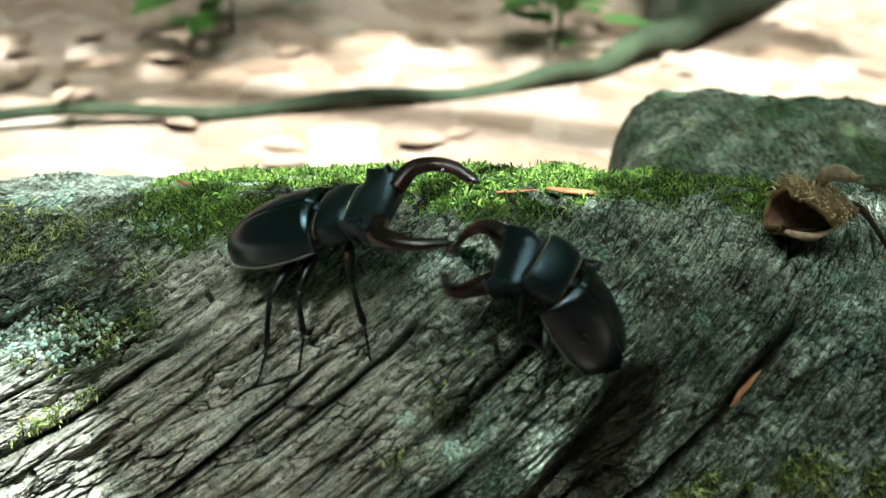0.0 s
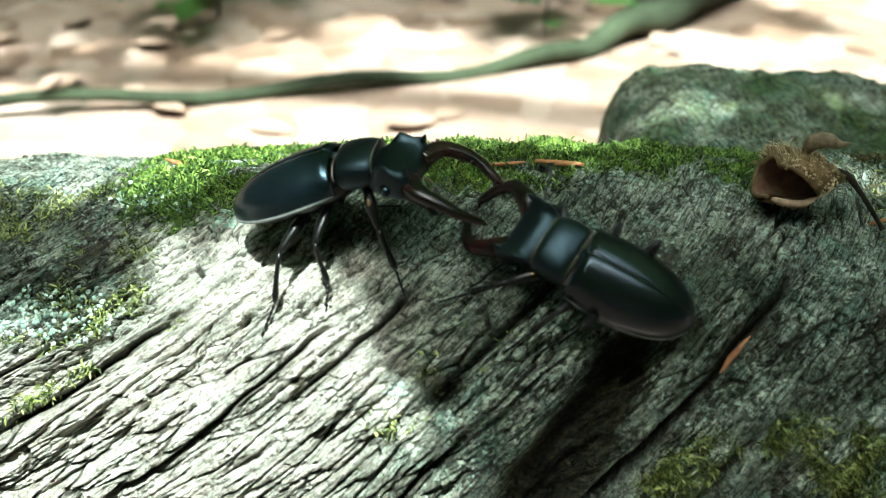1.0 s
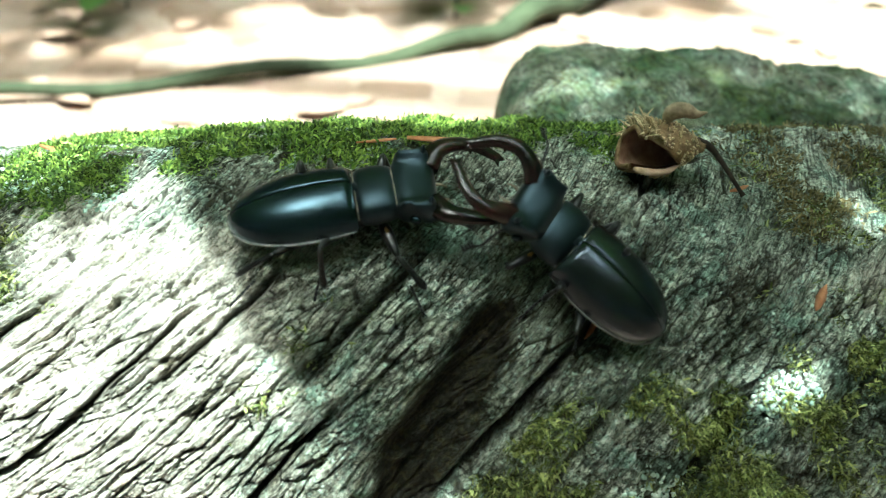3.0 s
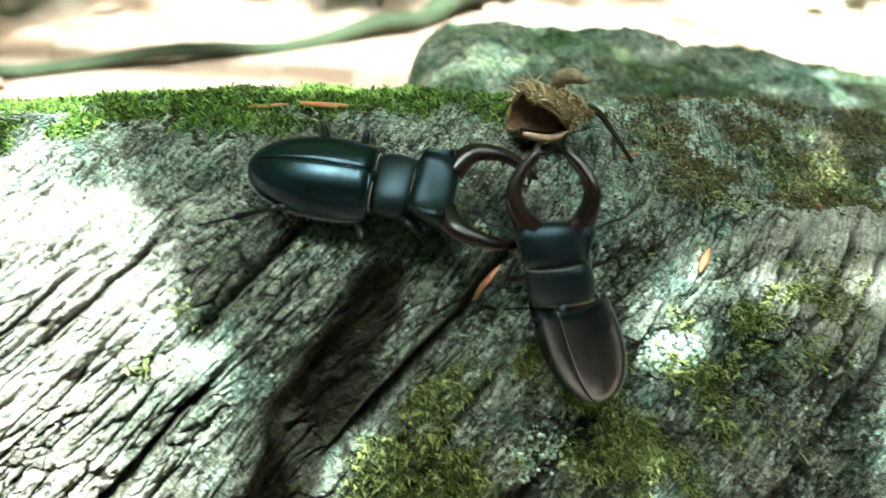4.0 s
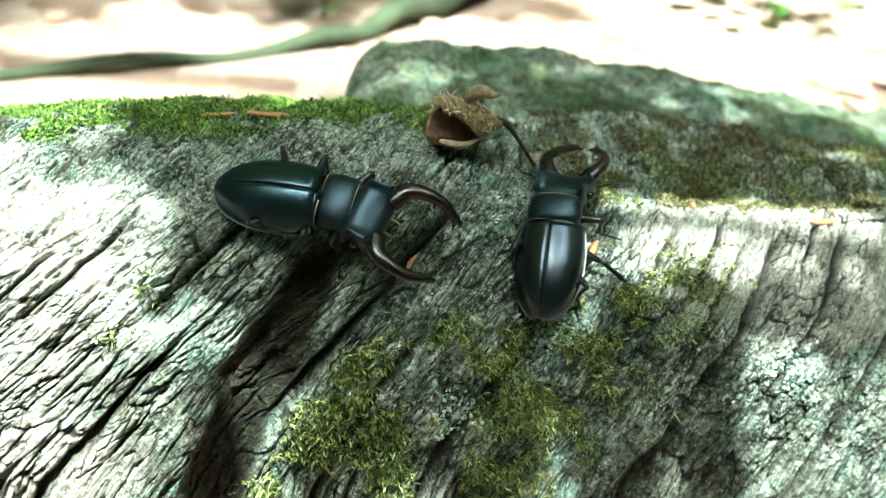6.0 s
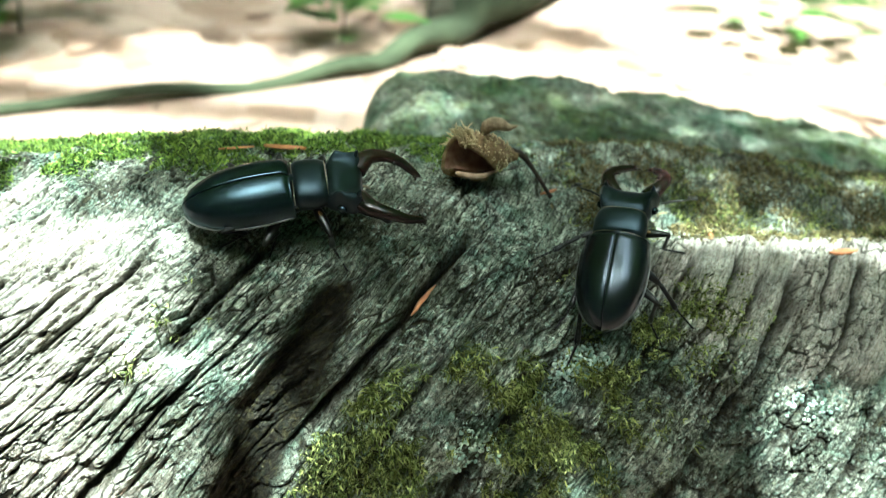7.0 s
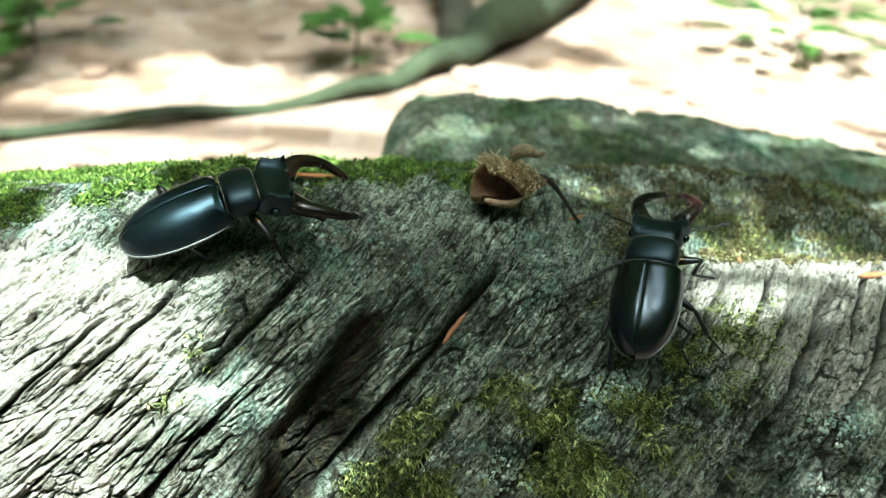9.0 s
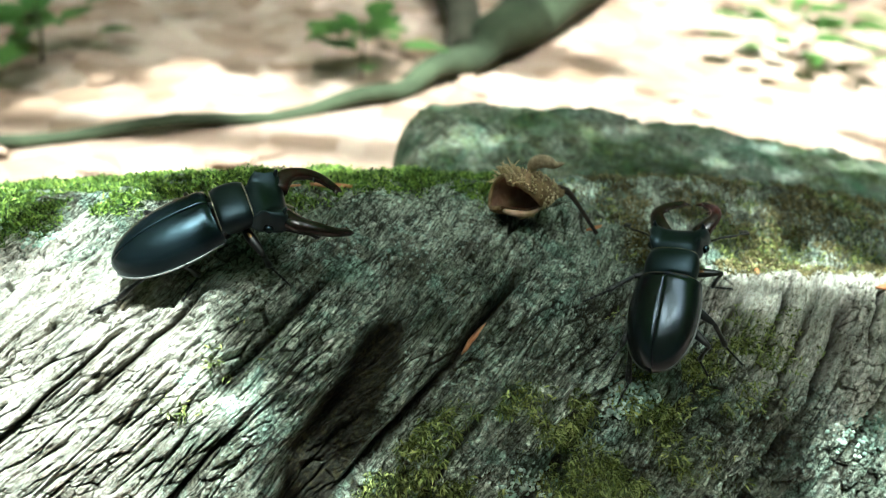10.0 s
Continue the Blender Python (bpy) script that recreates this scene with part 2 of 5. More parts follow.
def bell(x, m, s):
    return np.exp(-((np.asarray(x, float) - m) / s) ** 2)


def hashed(i, j, k):
    n = (i * 374761393 + j * 668265263 + k * 2147483647 + 1013) & 0x7FFFFFFF
    n = ((n ^ (n >> 13)) * 1274126177) & 0x7FFFFFFF
    return ((n ^ (n >> 16)) & 0xFFFF) / 65535.0


def grain(u, v, seed=0):
    """Smooth value noise in the plane, 0 to 1."""
    u, v = np.asarray(u, float), np.asarray(v, float)
    i, j = np.floor(u).astype(np.int64), np.floor(v).astype(np.int64)
    a, b = u - i, v - j
    a, b = a * a * (3 - 2 * a), b * b * (3 - 2 * b)
    low = hashed(i, j, seed) * (1 - a) + hashed(i + 1, j, seed) * a
    high = hashed(i, j + 1, seed) * (1 - a) + hashed(i + 1, j + 1, seed) * a
    return low * (1 - b) + high * b


def fbm(u, v, seed=0, octaves=4):
    total, size = 0, 0.5
    for o in range(octaves):
        total = total + size * grain(u * 2**o, v * 2**o, seed + o)
        size *= 0.5
    return total


def cells(u, v, seed=0):
    """Second nearest minus nearest distance to scattered points: 0 on the borders of cells."""
    u, v = np.asarray(u, float), np.asarray(v, float)
    i, j = np.floor(u).astype(np.int64), np.floor(v).astype(np.int64)
    one, two = np.full(u.shape, 9.0), np.full(u.shape, 9.0)
    for a in (-1, 0, 1):
        for b in (-1, 0, 1):
            d = np.hypot(i + a + hashed(i + a, j + b, seed) - u, j + b + hashed(i + a, j + b, seed + 7) - v)
            two = np.minimum(two, np.maximum(one, d))
            one = np.minimum(one, d)
    return two - one


LOG_Y, LOG_Z, LOG_A, LOG_B, LOG_N = 0.020, 0.080, 0.086, 0.090, 2.6


def log_base(x, phi):
    """The smooth log: y and z at x and the angle phi (0 the front, pi/2 the ridge, pi the back), before cracks and grain."""
    c, s = np.cos(phi), np.sin(phi)
    y = LOG_Y - LOG_A * np.sign(c) * np.abs(c) ** (2 / LOG_N)
    z = LOG_Z + LOG_B * np.sign(s) * np.abs(s) ** (2 / LOG_N)
    top = np.clip(s, 0, 1)
    z = z - 0.30 * np.maximum(y - 0.010, 0) * smooth(y, 0.005, 0.03) * top
    left = smooth(-x, 0.05, 0.17)
    y = y + 0.020 * left
    z = z - 0.019 * left * top - 0.05 * smooth(-x, 0.18, 0.34) * top
    right = smooth(x, 0.025, 0.10)
    hump = smooth(y, 0.018, 0.042) * smooth(-x, -0.22, -0.12)
    z = z - 0.012 * right * top * (1 - 1.0 * hump)
    z = z + 0.0055 * bell(y, -0.028, 0.013) * smooth(x, 0.09, 0.13) - 0.0085 * bell(y, 0.000, 0.015) * smooth(x, 0.08, 0.13)
    z = z + 0.0020 * bell(x, -0.005, 0.03) * bell(y, 0.05, 0.02)
    return y, z


def log_out(phi):
    """The way out of the smooth log at phi, in y and z."""
    c, s = np.cos(phi), np.sin(phi)
    e = 2 * (LOG_N - 1) / LOG_N
    ny, nz = -np.sign(c) * np.abs(c) ** e / LOG_A, np.sign(s) * np.abs(s) ** e / LOG_B
    n = np.sqrt(ny * ny + nz * nz)
    return ny / n, nz / n


def log_flow(x, phi):
    """Coordinates that follow the wood's grain: across it, and the way down from the ridge."""
    way = 0.088 * (math.pi / 2 - phi)
    lean = np.where(way > 0, 0.60 - 1.5 * np.clip(x, 0, 0.2) - 1.8 * np.clip(x, -0.2, 0), 0.3)
    return x + way * lean, way


# centre across the grain, half width, depth, from and to down the way
CRACKS = ((0.0597, 0.0019, 0.0070, 0.036, 0.125), (0.1615, 0.0019, 0.0090, 0.046, 0.19), (0.1412, 0.0009, 0.0042, 0.038, 0.085),
          (0.127, 0.0009, 0.0040, 0.040, 0.10), (0.206, 0.0012, 0.0050, 0.030, 0.19), (0.182, 0.0009, 0.0040, 0.040, 0.13),
          (0.008, 0.0018, 0.0046, 0.040, 0.085), (-0.020, 0.0012, 0.0042, 0.045, 0.095), (0.022, 0.0014, 0.0045, 0.090, 0.19),
          (-0.066, 0.0013, 0.0045, 0.055, 0.11), (-0.030, 0.0009, 0.0036, 0.060, 0.13), (-0.085, 0.0012, 0.0040, 0.050, 0.14),
          (0.106, 0.0018, 0.0040, 0.085, 0.19), (0.150, 0.0007, 0.0030, 0.050, 0.11), (0.079, 0.0012, 0.0035, 0.090, 0.16),
          (0.173, 0.0007, 0.0030, 0.036, 0.08), (0.133, 0.0006, 0.0028, 0.046, 0.09))


def groove(x, wob, way):
    """The wide dark groove that crosses the grain, and a small knot hole beside it, 0 to 1."""
    wide = 0.0077 * (0.75 + 0.5 * grain(way * 60, way * 0 + 3.3, 53)) * (0.75 + 0.4 * smooth(way, 0.06, 0.12))
    long = np.exp(-np.abs((wob - 0.0375 - 0.29 * (way - 0.067)) / wide) ** 3) * smooth(way, 0.052, 0.068) * (1 - smooth(way, 0.17, 0.20))
    knot = np.exp(-((x + 0.046 + 0.4 * (way - 0.081)) / 0.0055) ** 2 - ((way - 0.081) / 0.007) ** 2)
    return np.maximum(long, 0.55 * knot)


def checks(x, phi):
    """Open checks between the plates of the wood, 0 to 1, broken up."""
    q, way = log_flow(x, phi)
    wob = q + 0.004 * (fbm(way * 60, q * 60, 5, 3) - 0.5) + 0.0022 * (fbm(way * 220, q * 220, 7, 3) - 0.5)
    along = way + 0.010 * (fbm(way * 90, q * 90, 9, 3) - 0.5)
    big = np.clip(1 - cells(wob * 190, along * 52, 3) / 0.11, 0, 1) * smooth(fbm(wob * 60, along * 60, 13, 3), 0.36, 0.52)
    small = np.clip(1 - cells(wob * 420, along * 170, 4) / 0.16, 0, 1) * smooth(fbm(wob * 90, along * 90, 15, 3), 0.40, 0.54)
    return np.maximum(big, 0.7 * small) * smooth(way, -0.012, 0.012)


def log_relief(x, phi):
    """How far the surface stands out from the smooth log."""
    q, way = log_flow(x, phi)
    wob = q + 0.006 * (fbm(way * 28, q * 22, 5, 3) - 0.5) + 0.0024 * (fbm(way * 120, q * 90, 7, 3) - 0.5)
    face = smooth(way, 0.0, 0.035)
    clean = smooth(x, 0.075, 0.105) * smooth(way, 0.02, 0.04)
    d = (0.003 + 0.004 * face * (1 - 0.6 * clean)) * (fbm(wob * 60, way * 11, 11, 3) - 0.5) + 0.0052 * (1 - 0.7 * clean) * (fbm(wob * 150, way * 40, 21, 4) - 0.5)
    # long cracks along the grain, broken up
    for size, along, deep, seed in ((190, 26, 0.0022, 31), (400, 60, 0.0020, 33), (800, 120, 0.0013, 37)):
        line = np.abs(grain(wob * size, way * along, seed) - 0.5) * 2
        broken = smooth(grain(wob * size * 0.35, way * along * 2.2, seed + 60), 0.30, 0.62)
        d = d - face * deep * np.clip(1 - line * 4.2, 0, 1) * broken
    d = d - 0.0016 * checks(x, phi)
    # plates and crumbs
    d = d + (0.0020 - 0.0006 * face) * (1 - 0.5 * clean) * (fbm(x * 330, way * 330, 41, 3) - 0.5)
    crumb = np.clip(grain(x * 800, way * 800, 47) - 0.55, 0, 1) * smooth(fbm(x * 55, way * 55, 49, 3), 0.42, 0.6)
    d = d + 0.0018 * crumb
    for m, s, deep, a, b in CRACKS:
        wide = s * (0.45 + 1.1 * grain(way * 70, m * 900, 51))
        d = d - deep * bell(wob, m, wide) * smooth(way, a - 0.006, a + 0.008) * (1 - smooth(way, b - 0.02, b + 0.01))
    return d - 0.0095 * groove(x, wob, way)


def log_point(x, phi, relief=True):
    """Points of the log's surface, x and phi as arrays."""
    x, phi = np.asarray(x, float), np.asarray(phi, float)
    y, z = log_base(x, phi)
    if relief:
        d = log_relief(x, phi)
        ny, nz = log_out(phi)
        y, z = y + d * ny, z + d * nz
    return np.stack([x + 0 * y, y, z], -1)


PHI = np.linspace(-0.35, 2.6, 600)


def log_under(p):
    """The nearest point of the log's surface to p within its cross section, and the way out there."""
    c = log_point(np.full(len(PHI), p[0]), PHI)
    k = int(np.argmin((c[:, 1] - p[1]) ** 2 + (c[:, 2] - p[2]) ** 2))
    a, b = log_point(p[0], PHI[max(k - 8, 0)], False), log_point(p[0], PHI[min(k + 8, len(PHI) - 1)], False)
    t = b - a
    n = np.array([0.0, -t[2], t[1]])
    return c[k], n / np.linalg.norm(n), PHI[k]


# ---- helpers for meshes ----
def mesh_of(name, verts, faces, mat, smooth_shade=True):
    me = bpy.data.meshes.new(name)
    me.from_pydata([tuple(v) for v in np.asarray(verts, float).tolist()], [], [tuple(f) for f in faces])
    me.materials.append(mat)
    if smooth_shade:
        me.polygons.foreach_set("use_smooth", np.ones(len(me.polygons), bool))
    me.update()
    return me


def part(name, geo, mat, parent=None, label="", smooth_shade=True):
    """One mesh object, from (verts, faces) or a mesh, under a thing or a part."""
    me = geo if isinstance(geo, bpy.types.Mesh) else mesh_of(name, geo[0], geo[1], mat, smooth_shade)
    ob = new(name, me)
    ob.parent = parent
    if label:
        tagged(ob, label)
    return ob


def join(*geos):
    verts, faces, n = [], [], 0
    for v, f in geos:
        v = np.asarray(v, float)
        verts.append(v)
        faces += [tuple(int(i) + n for i in q) for q in f]
        n += len(v)
    return np.concatenate(verts), faces


def moved(geo, m):
    v = np.asarray(geo[0], float)
    a = np.array(m)
    return v @ a[:3, :3].T + a[:3, 3], geo[1]


def rings(loops, cap=True):
    """A skin over closed loops of equally many points."""
    loops = np.asarray(loops, float)
    k, n = loops.shape[:2]
    faces = [(i * n + j, i * n + (j + 1) % n, (i + 1) * n + (j + 1) % n, (i + 1) * n + j) for i in range(k - 1) for j in range(n)]
    if cap:
        faces += [tuple(reversed(range(n))), tuple((k - 1) * n + j for j in range(n))]
    return loops.reshape(-1, 3), faces


def tube(points, radii, sides=8, flat=1.0, cap=True):
    """A round limb along points with a radius at each."""
    p = np.asarray(points, float)
    t = np.gradient(p, axis=0)
    t /= np.linalg.norm(t, axis=1)[:, None] + 1e-12
    up = np.array([0.0, 0.0, 1.0])
    if abs(t[0] @ up) > 0.9:
        up = np.array([0.0, 1.0, 0.0])
    loops = []
    for c, d, r in zip(p, t, radii):
        a = np.cross(d, up)
        a /= np.linalg.norm(a) + 1e-12
        b = np.cross(a, d)
        w = np.linspace(0, 2 * math.pi, sides, endpoint=False)
        loops.append(c + r * (np.cos(w)[:, None] * a + flat * np.sin(w)[:, None] * b))
    return rings(loops, cap)


def bent(ctrl, n):
    """A smooth curve of n points through the given ones."""
    c = np.asarray(ctrl, float)
    out = []
    for s in np.linspace(0, len(c) - 1, n):
        i = min(int(s), len(c) - 2)
        a, b = c[max(i - 1, 0)], c[i]
        d, e = c[i + 1], c[min(i + 2, len(c) - 1)]
        u = s - i
        out.append(0.5 * (2 * b + (d - a) * u + (2 * a - 5 * b + 4 * d - e) * u * u + (3 * b - a - 3 * d + e) * u**3))
    return np.array(out)


# ---- ground ----
def build_ground():
    n = 180
    r = np.linspace(-1, 1, n)
    r = np.sign(r) * (np.abs(r) ** 4 * 60 + np.abs(r) * 2)
    xs, ys = np.meshgrid(r, r + 0.7)
    zs = 0.025 * (fbm(xs * 6 + 50, ys * 6 + 50, 3, 3) - 0.47) * np.exp(-(xs**2 + ys**2) / 90)
    v = np.stack([xs, ys, zs], -1).reshape(-1, 3)
    f = [(i * n + j, i * n + j + 1, (i + 1) * n + j + 1, (i + 1) * n + j) for i in range(n - 1) for j in range(n - 1)]
    tagged(part("ground", (v, f), LITTER), "forest floor of dry brown beech leaves in dappled sun", "ground", kind="structure")


build_ground()


# ---- where moss grows on the front log ----
def green_band(x, y, q, way):
    edge = 0.016 * (fbm(x * 60 + 9, y * 60 + 9, 81, 3) - 0.5)
    a = smooth(y + edge - 0.008 * smooth(x, -0.05, 0.0), -0.006, 0.008) * (1 - smooth(y + edge, 0.056, 0.072))
    b = smooth(x, -0.150, -0.12) * (1 - smooth(x + edge, 0.030, 0.062))
    return a * b * smooth(fbm(x * 75, y * 90 + 5, 85, 4), 0.36, 0.52)


def dark_corner(x, way):
    """The mossy, green and brown upper flank beyond the bleached wood."""
    return smooth(-x, 0.112, 0.138) * (1 - smooth(way, 0.055, 0.080)) * smooth(way, 0.004, 0.018)


def olive_face(x, y, q, way):
    wob = 0.020 * (fbm(way * 60, q * 60, 91, 3) - 0.5)
    main = smooth(q + wob, 0.060, 0.070) * (1 - smooth(q + wob, 0.100, 0.114)) * smooth(way, 0.078, 0.10)
    strip = bell(q + wob, 0.125, 0.015) * smooth(way, 0.045, 0.072)
    left = 0.35 * bell(q, -0.070, 0.003) * smooth(way, 0.07, 0.09) + 0.30 * bell(q, 0.004, 0.006) * bell(way, 0.082, 0.012)
    valley = 0.30 * smooth(x, 0.06, 0.10) * smooth(y, -0.020, -0.010) * (1 - smooth(y, 0.03, 0.05))
    return np.clip(main + strip + left + valley + 0.30 * dark_corner(x, way), 0, 1) * smooth(fbm(x * 110 + 3, way * 110, 95, 4), 0.43, 0.57)


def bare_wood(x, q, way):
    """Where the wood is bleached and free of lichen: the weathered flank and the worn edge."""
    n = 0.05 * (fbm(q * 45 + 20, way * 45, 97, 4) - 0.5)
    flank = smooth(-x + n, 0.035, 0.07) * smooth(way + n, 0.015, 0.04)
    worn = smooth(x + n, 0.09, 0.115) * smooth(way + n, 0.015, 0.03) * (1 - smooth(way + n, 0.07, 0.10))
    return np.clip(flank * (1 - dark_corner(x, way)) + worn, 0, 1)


# ---- the logs ----
def build_log():
    nx, na = 1100, 600
    xs = np.concatenate([np.linspace(-0.5, -0.20, 60, endpoint=False), np.linspace(-0.20, 0.24, nx), np.linspace(0.24, 0.6, 61)[1:]])
    ph = np.concatenate([np.linspace(-0.75, -0.15, 24, endpoint=False), np.linspace(-0.15, 1.95, na), np.linspace(1.95, 3.85, 60)[1:]])
    X, A = np.meshgrid(xs, ph, indexing="ij")
    v = log_point(X, A)
    q, way = log_flow(X, A)
    low = np.zeros((len(xs), 2, 3))
    low[:, 0] = np.stack([xs, np.full(len(xs), -0.04), np.full(len(xs), -0.03)], -1)
    low[:, 1] = np.stack([xs, np.full(len(xs), 0.08), np.full(len(xs), -0.03)], -1)
    v = np.concatenate([low[:, :1], v, low[:, 1:]], 1)
    q = np.concatenate([q[:, :1], q, q[:, -1:]], 1)
    way = np.concatenate([way[:, :1] + 0.3, way, way[:, -1:] - 0.3], 1)
    a, b = v.shape[:2]
    i, j = np.meshgrid(np.arange(a - 1), np.arange(b - 1), indexing="ij")
    k = (i * b + j).ravel()
    faces = np.stack([k, k + b, k + b + 1, k + 1], 1)
    me = bpy.data.meshes.new("fallen_log")
    me.vertices.add(a * b)
    me.vertices.foreach_set("co", v.reshape(-1).astype(np.float32))
    me.loops.add(faces.size)
    me.loops.foreach_set("vertex_index", faces.reshape(-1).astype(np.int32))
    me.polygons.add(len(faces))
    me.polygons.foreach_set("loop_start", np.arange(0, faces.size, 4, dtype=np.int32))
    me.update(calc_edges=True)
    me.polygons.foreach_set("use_smooth", np.ones(len(faces), bool))
    uv = np.stack([q.ravel(), way.ravel()], 1)[faces.reshape(-1)]
    me.uv_layers.new(name="grain").data.foreach_set("uv", uv.reshape(-1).astype(np.float32))
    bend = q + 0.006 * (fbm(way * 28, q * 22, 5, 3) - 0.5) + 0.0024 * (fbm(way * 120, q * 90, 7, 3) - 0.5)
    # brown-black colour of groove, cracks and checks: own brown plus painted inner shade
    dark_fill = 0.95 * smooth(groove(v[..., 0], bend, way), 0.15, 0.6)
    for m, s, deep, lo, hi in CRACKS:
        dark_fill = np.maximum(dark_fill, 0.96 * bell(bend, m, 1.15 * s) * smooth(way, lo, lo + 0.01) * (1 - smooth(way, hi - 0.02, hi)))
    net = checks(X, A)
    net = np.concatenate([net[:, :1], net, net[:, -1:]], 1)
    dark_fill = np.clip(np.maximum(dark_fill, 0.85 * smooth(net, 0.15, 0.6)), 0, 0.97)
    cover = np.stack([green_band(v[..., 0], v[..., 1], q, way), olive_face(v[..., 0], v[..., 1], q, way), dark_fill, 1 - 0.85 * bare_wood(v[..., 0], q, way)], -1)
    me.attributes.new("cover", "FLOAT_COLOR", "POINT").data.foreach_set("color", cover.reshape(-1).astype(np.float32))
    me.materials.append(WOOD)
    me.validate()
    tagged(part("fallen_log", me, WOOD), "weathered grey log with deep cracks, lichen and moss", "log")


build_log()


def build_back_log():
    """A second, mossy log close behind, with a blunt end."""
    nx, na = 300, 200
    u, ph = np.linspace(0, 1, nx), np.linspace(-0.9, 4.04, na)
    U, A = np.meshgrid(u, ph, indexing="ij")
    x = 0.55 * U**1.8
    end = np.clip(1 - (1 - np.clip(x / 0.022, 0, 1)) ** 2.6, 0.0, 1) ** 0.5
    q = A * 0.09
    streaks = fbm(q * 30 + x * 40, x * 90 + q * 8, 61, 4)
    d = 0.007 * (streaks - 0.5) + 0.005 * (fbm(q * 200, x * 160, 67, 3) - 0.5) + 0.008 * (fbm(x * 22 + 4, q * 22, 71, 3) - 0.5)
    c, s = np.cos(A), np.sin(A)
    rad = 0.066 * (0.45 + 0.55 * end) + d * end
    hgt = (0.082 - 0.034 * smooth(x, 0.05, 0.34)) * (0.62 + 0.38 * end) + d * end
    y = 0.142 + 0.02 * x - rad * np.sign(c) * np.abs(c) ** 0.8
    z = 0.059 + hgt * np.sign(s) * np.abs(s) ** 0.8
    v = np.stack([x + 0.021, y, z], -1)
    f = [(i * na + j, (i + 1) * na + j, (i + 1) * na + j + 1, i * na + j + 1) for i in range(nx - 1) for j in range(na - 1)]
    f.append(tuple(range(na)))
    me = mesh_of("mossy_log", v.reshape(-1, 3), f, WOOD_BACK)
    uv = np.zeros((len(me.loops), 2), np.float32)
    idx = np.zeros(len(me.loops), np.int32)
    me.loops.foreach_get("vertex_index", idx)
    uv[:, 0], uv[:, 1] = x.ravel()[idx] + q.ravel()[idx] * 0.5, q.ravel()[idx]
    me.uv_layers.new(name="grain").data.foreach_set("uv", uv.reshape(-1))
    green = smooth(fbm(x * 40, q * 50, 73, 3), 0.38, 0.58) * smooth(s, 0.70, 0.92) * smooth(x, 0.03, 0.12)
    film = 0.75 * smooth(fbm(x * 60 + 7, q * 60, 75, 3), 0.30, 0.55)
    rust = 1.0 * bell(A, 1.15 - 1.2 * np.clip(x - 0.10, 0, 0.3), 0.16) * smooth(x, 0.06, 0.12)
    cover = np.stack([green, film * (1 - rust), rust * 0.5, np.ones_like(x)], -1)
    me.attributes.new("cover", "FLOAT_COLOR", "POINT").data.foreach_set("color", cover.reshape(-1).astype(np.float32))
    tagged(part("mossy_log", me, WOOD_BACK), "dark green mossy log with a blunt end behind the front log", "log")


build_back_log()


# ---- moss on the log ----
def moss_spots(count, seed, wanted):
    """Places on the log with the way out there, kept by the chance that wanted(x, y, q, way) gives."""
    rng = np.random.default_rng(seed)
    x = rng.uniform(-0.24, 0.26, count * 9)
    phi = rng.uniform(-0.1, 1.95, count * 9)
    p = log_point(x, phi)
    q, way = log_flow(x, phi)
    keep = rng.uniform(0, 1, len(x)) < wanted(x, p[:, 1], q, way)
    p, phi = p[keep][:count], phi[keep][:count]
    ny, nz = log_out(phi)
    return p, np.stack([0 * phi, ny, nz], -1), rng


def build_moss(name, label, mat, count, seed, wanted, tall, blades=5):
    p, n, rng = moss_spots(count, seed, wanted)
    k = len(p)
    verts, faces = [], []
    for b in range(blades):
        lean = n * 0.45 + rng.normal(0, 0.75, (k, 3))
        lean /= np.linalg.norm(lean, axis=1)[:, None]
        side = np.cross(lean, rng.normal(0, 1, (k, 3)))
        side /= np.linalg.norm(side, axis=1)[:, None] + 1e-9
        h = tall * rng.uniform(0.45, 1.2, (k, 1))
        w = h * rng.uniform(0.07, 0.15, (k, 1))
        root = p + rng.normal(0, 0.0006, (k, 3)) - n * 0.0003
        mid = root + lean * h * 0.6
        tip = root + lean * h + np.array([0, 0, -0.15]) * h
        block = np.stack([root - side * w * 0.5, root + side * w * 0.5, mid + side * w, mid - side * w, tip], 1)
        verts.append(block.reshape(-1, 3))
    v = np.concatenate(verts)
    for i in range(0, len(v), 5):
        faces += [(i, i + 1, i + 2, i + 3), (i + 3, i + 2, i + 4)]
    tagged(part(name, (v, faces), mat, None, "", False), label, "moss", kind="stuff")


build_moss("bright_moss", "bright green cushion moss along the top of the log", MOSS, 26000, 5, green_band, 0.0025, 7)
build_moss("olive_moss", "olive green moss on the shaded face of the log", MOSS_OLIVE, 22000, 6, olive_face, 0.0024, 7)


def hollow(x, y, q, way):
    patch = smooth(fbm(x * 70 + 31, y * 80 + 11, 101, 4), 0.40, 0.56)
    return smooth(x, 0.062, 0.10) * smooth(y, -0.023, -0.012) * (1 - smooth(y, 0.045, 0.065)) * patch


build_moss("brown_moss", "dry olive brown moss in the hollow behind the worn edge", MOSS_BROWN, 12000, 8, hollow, 0.0026, 6)


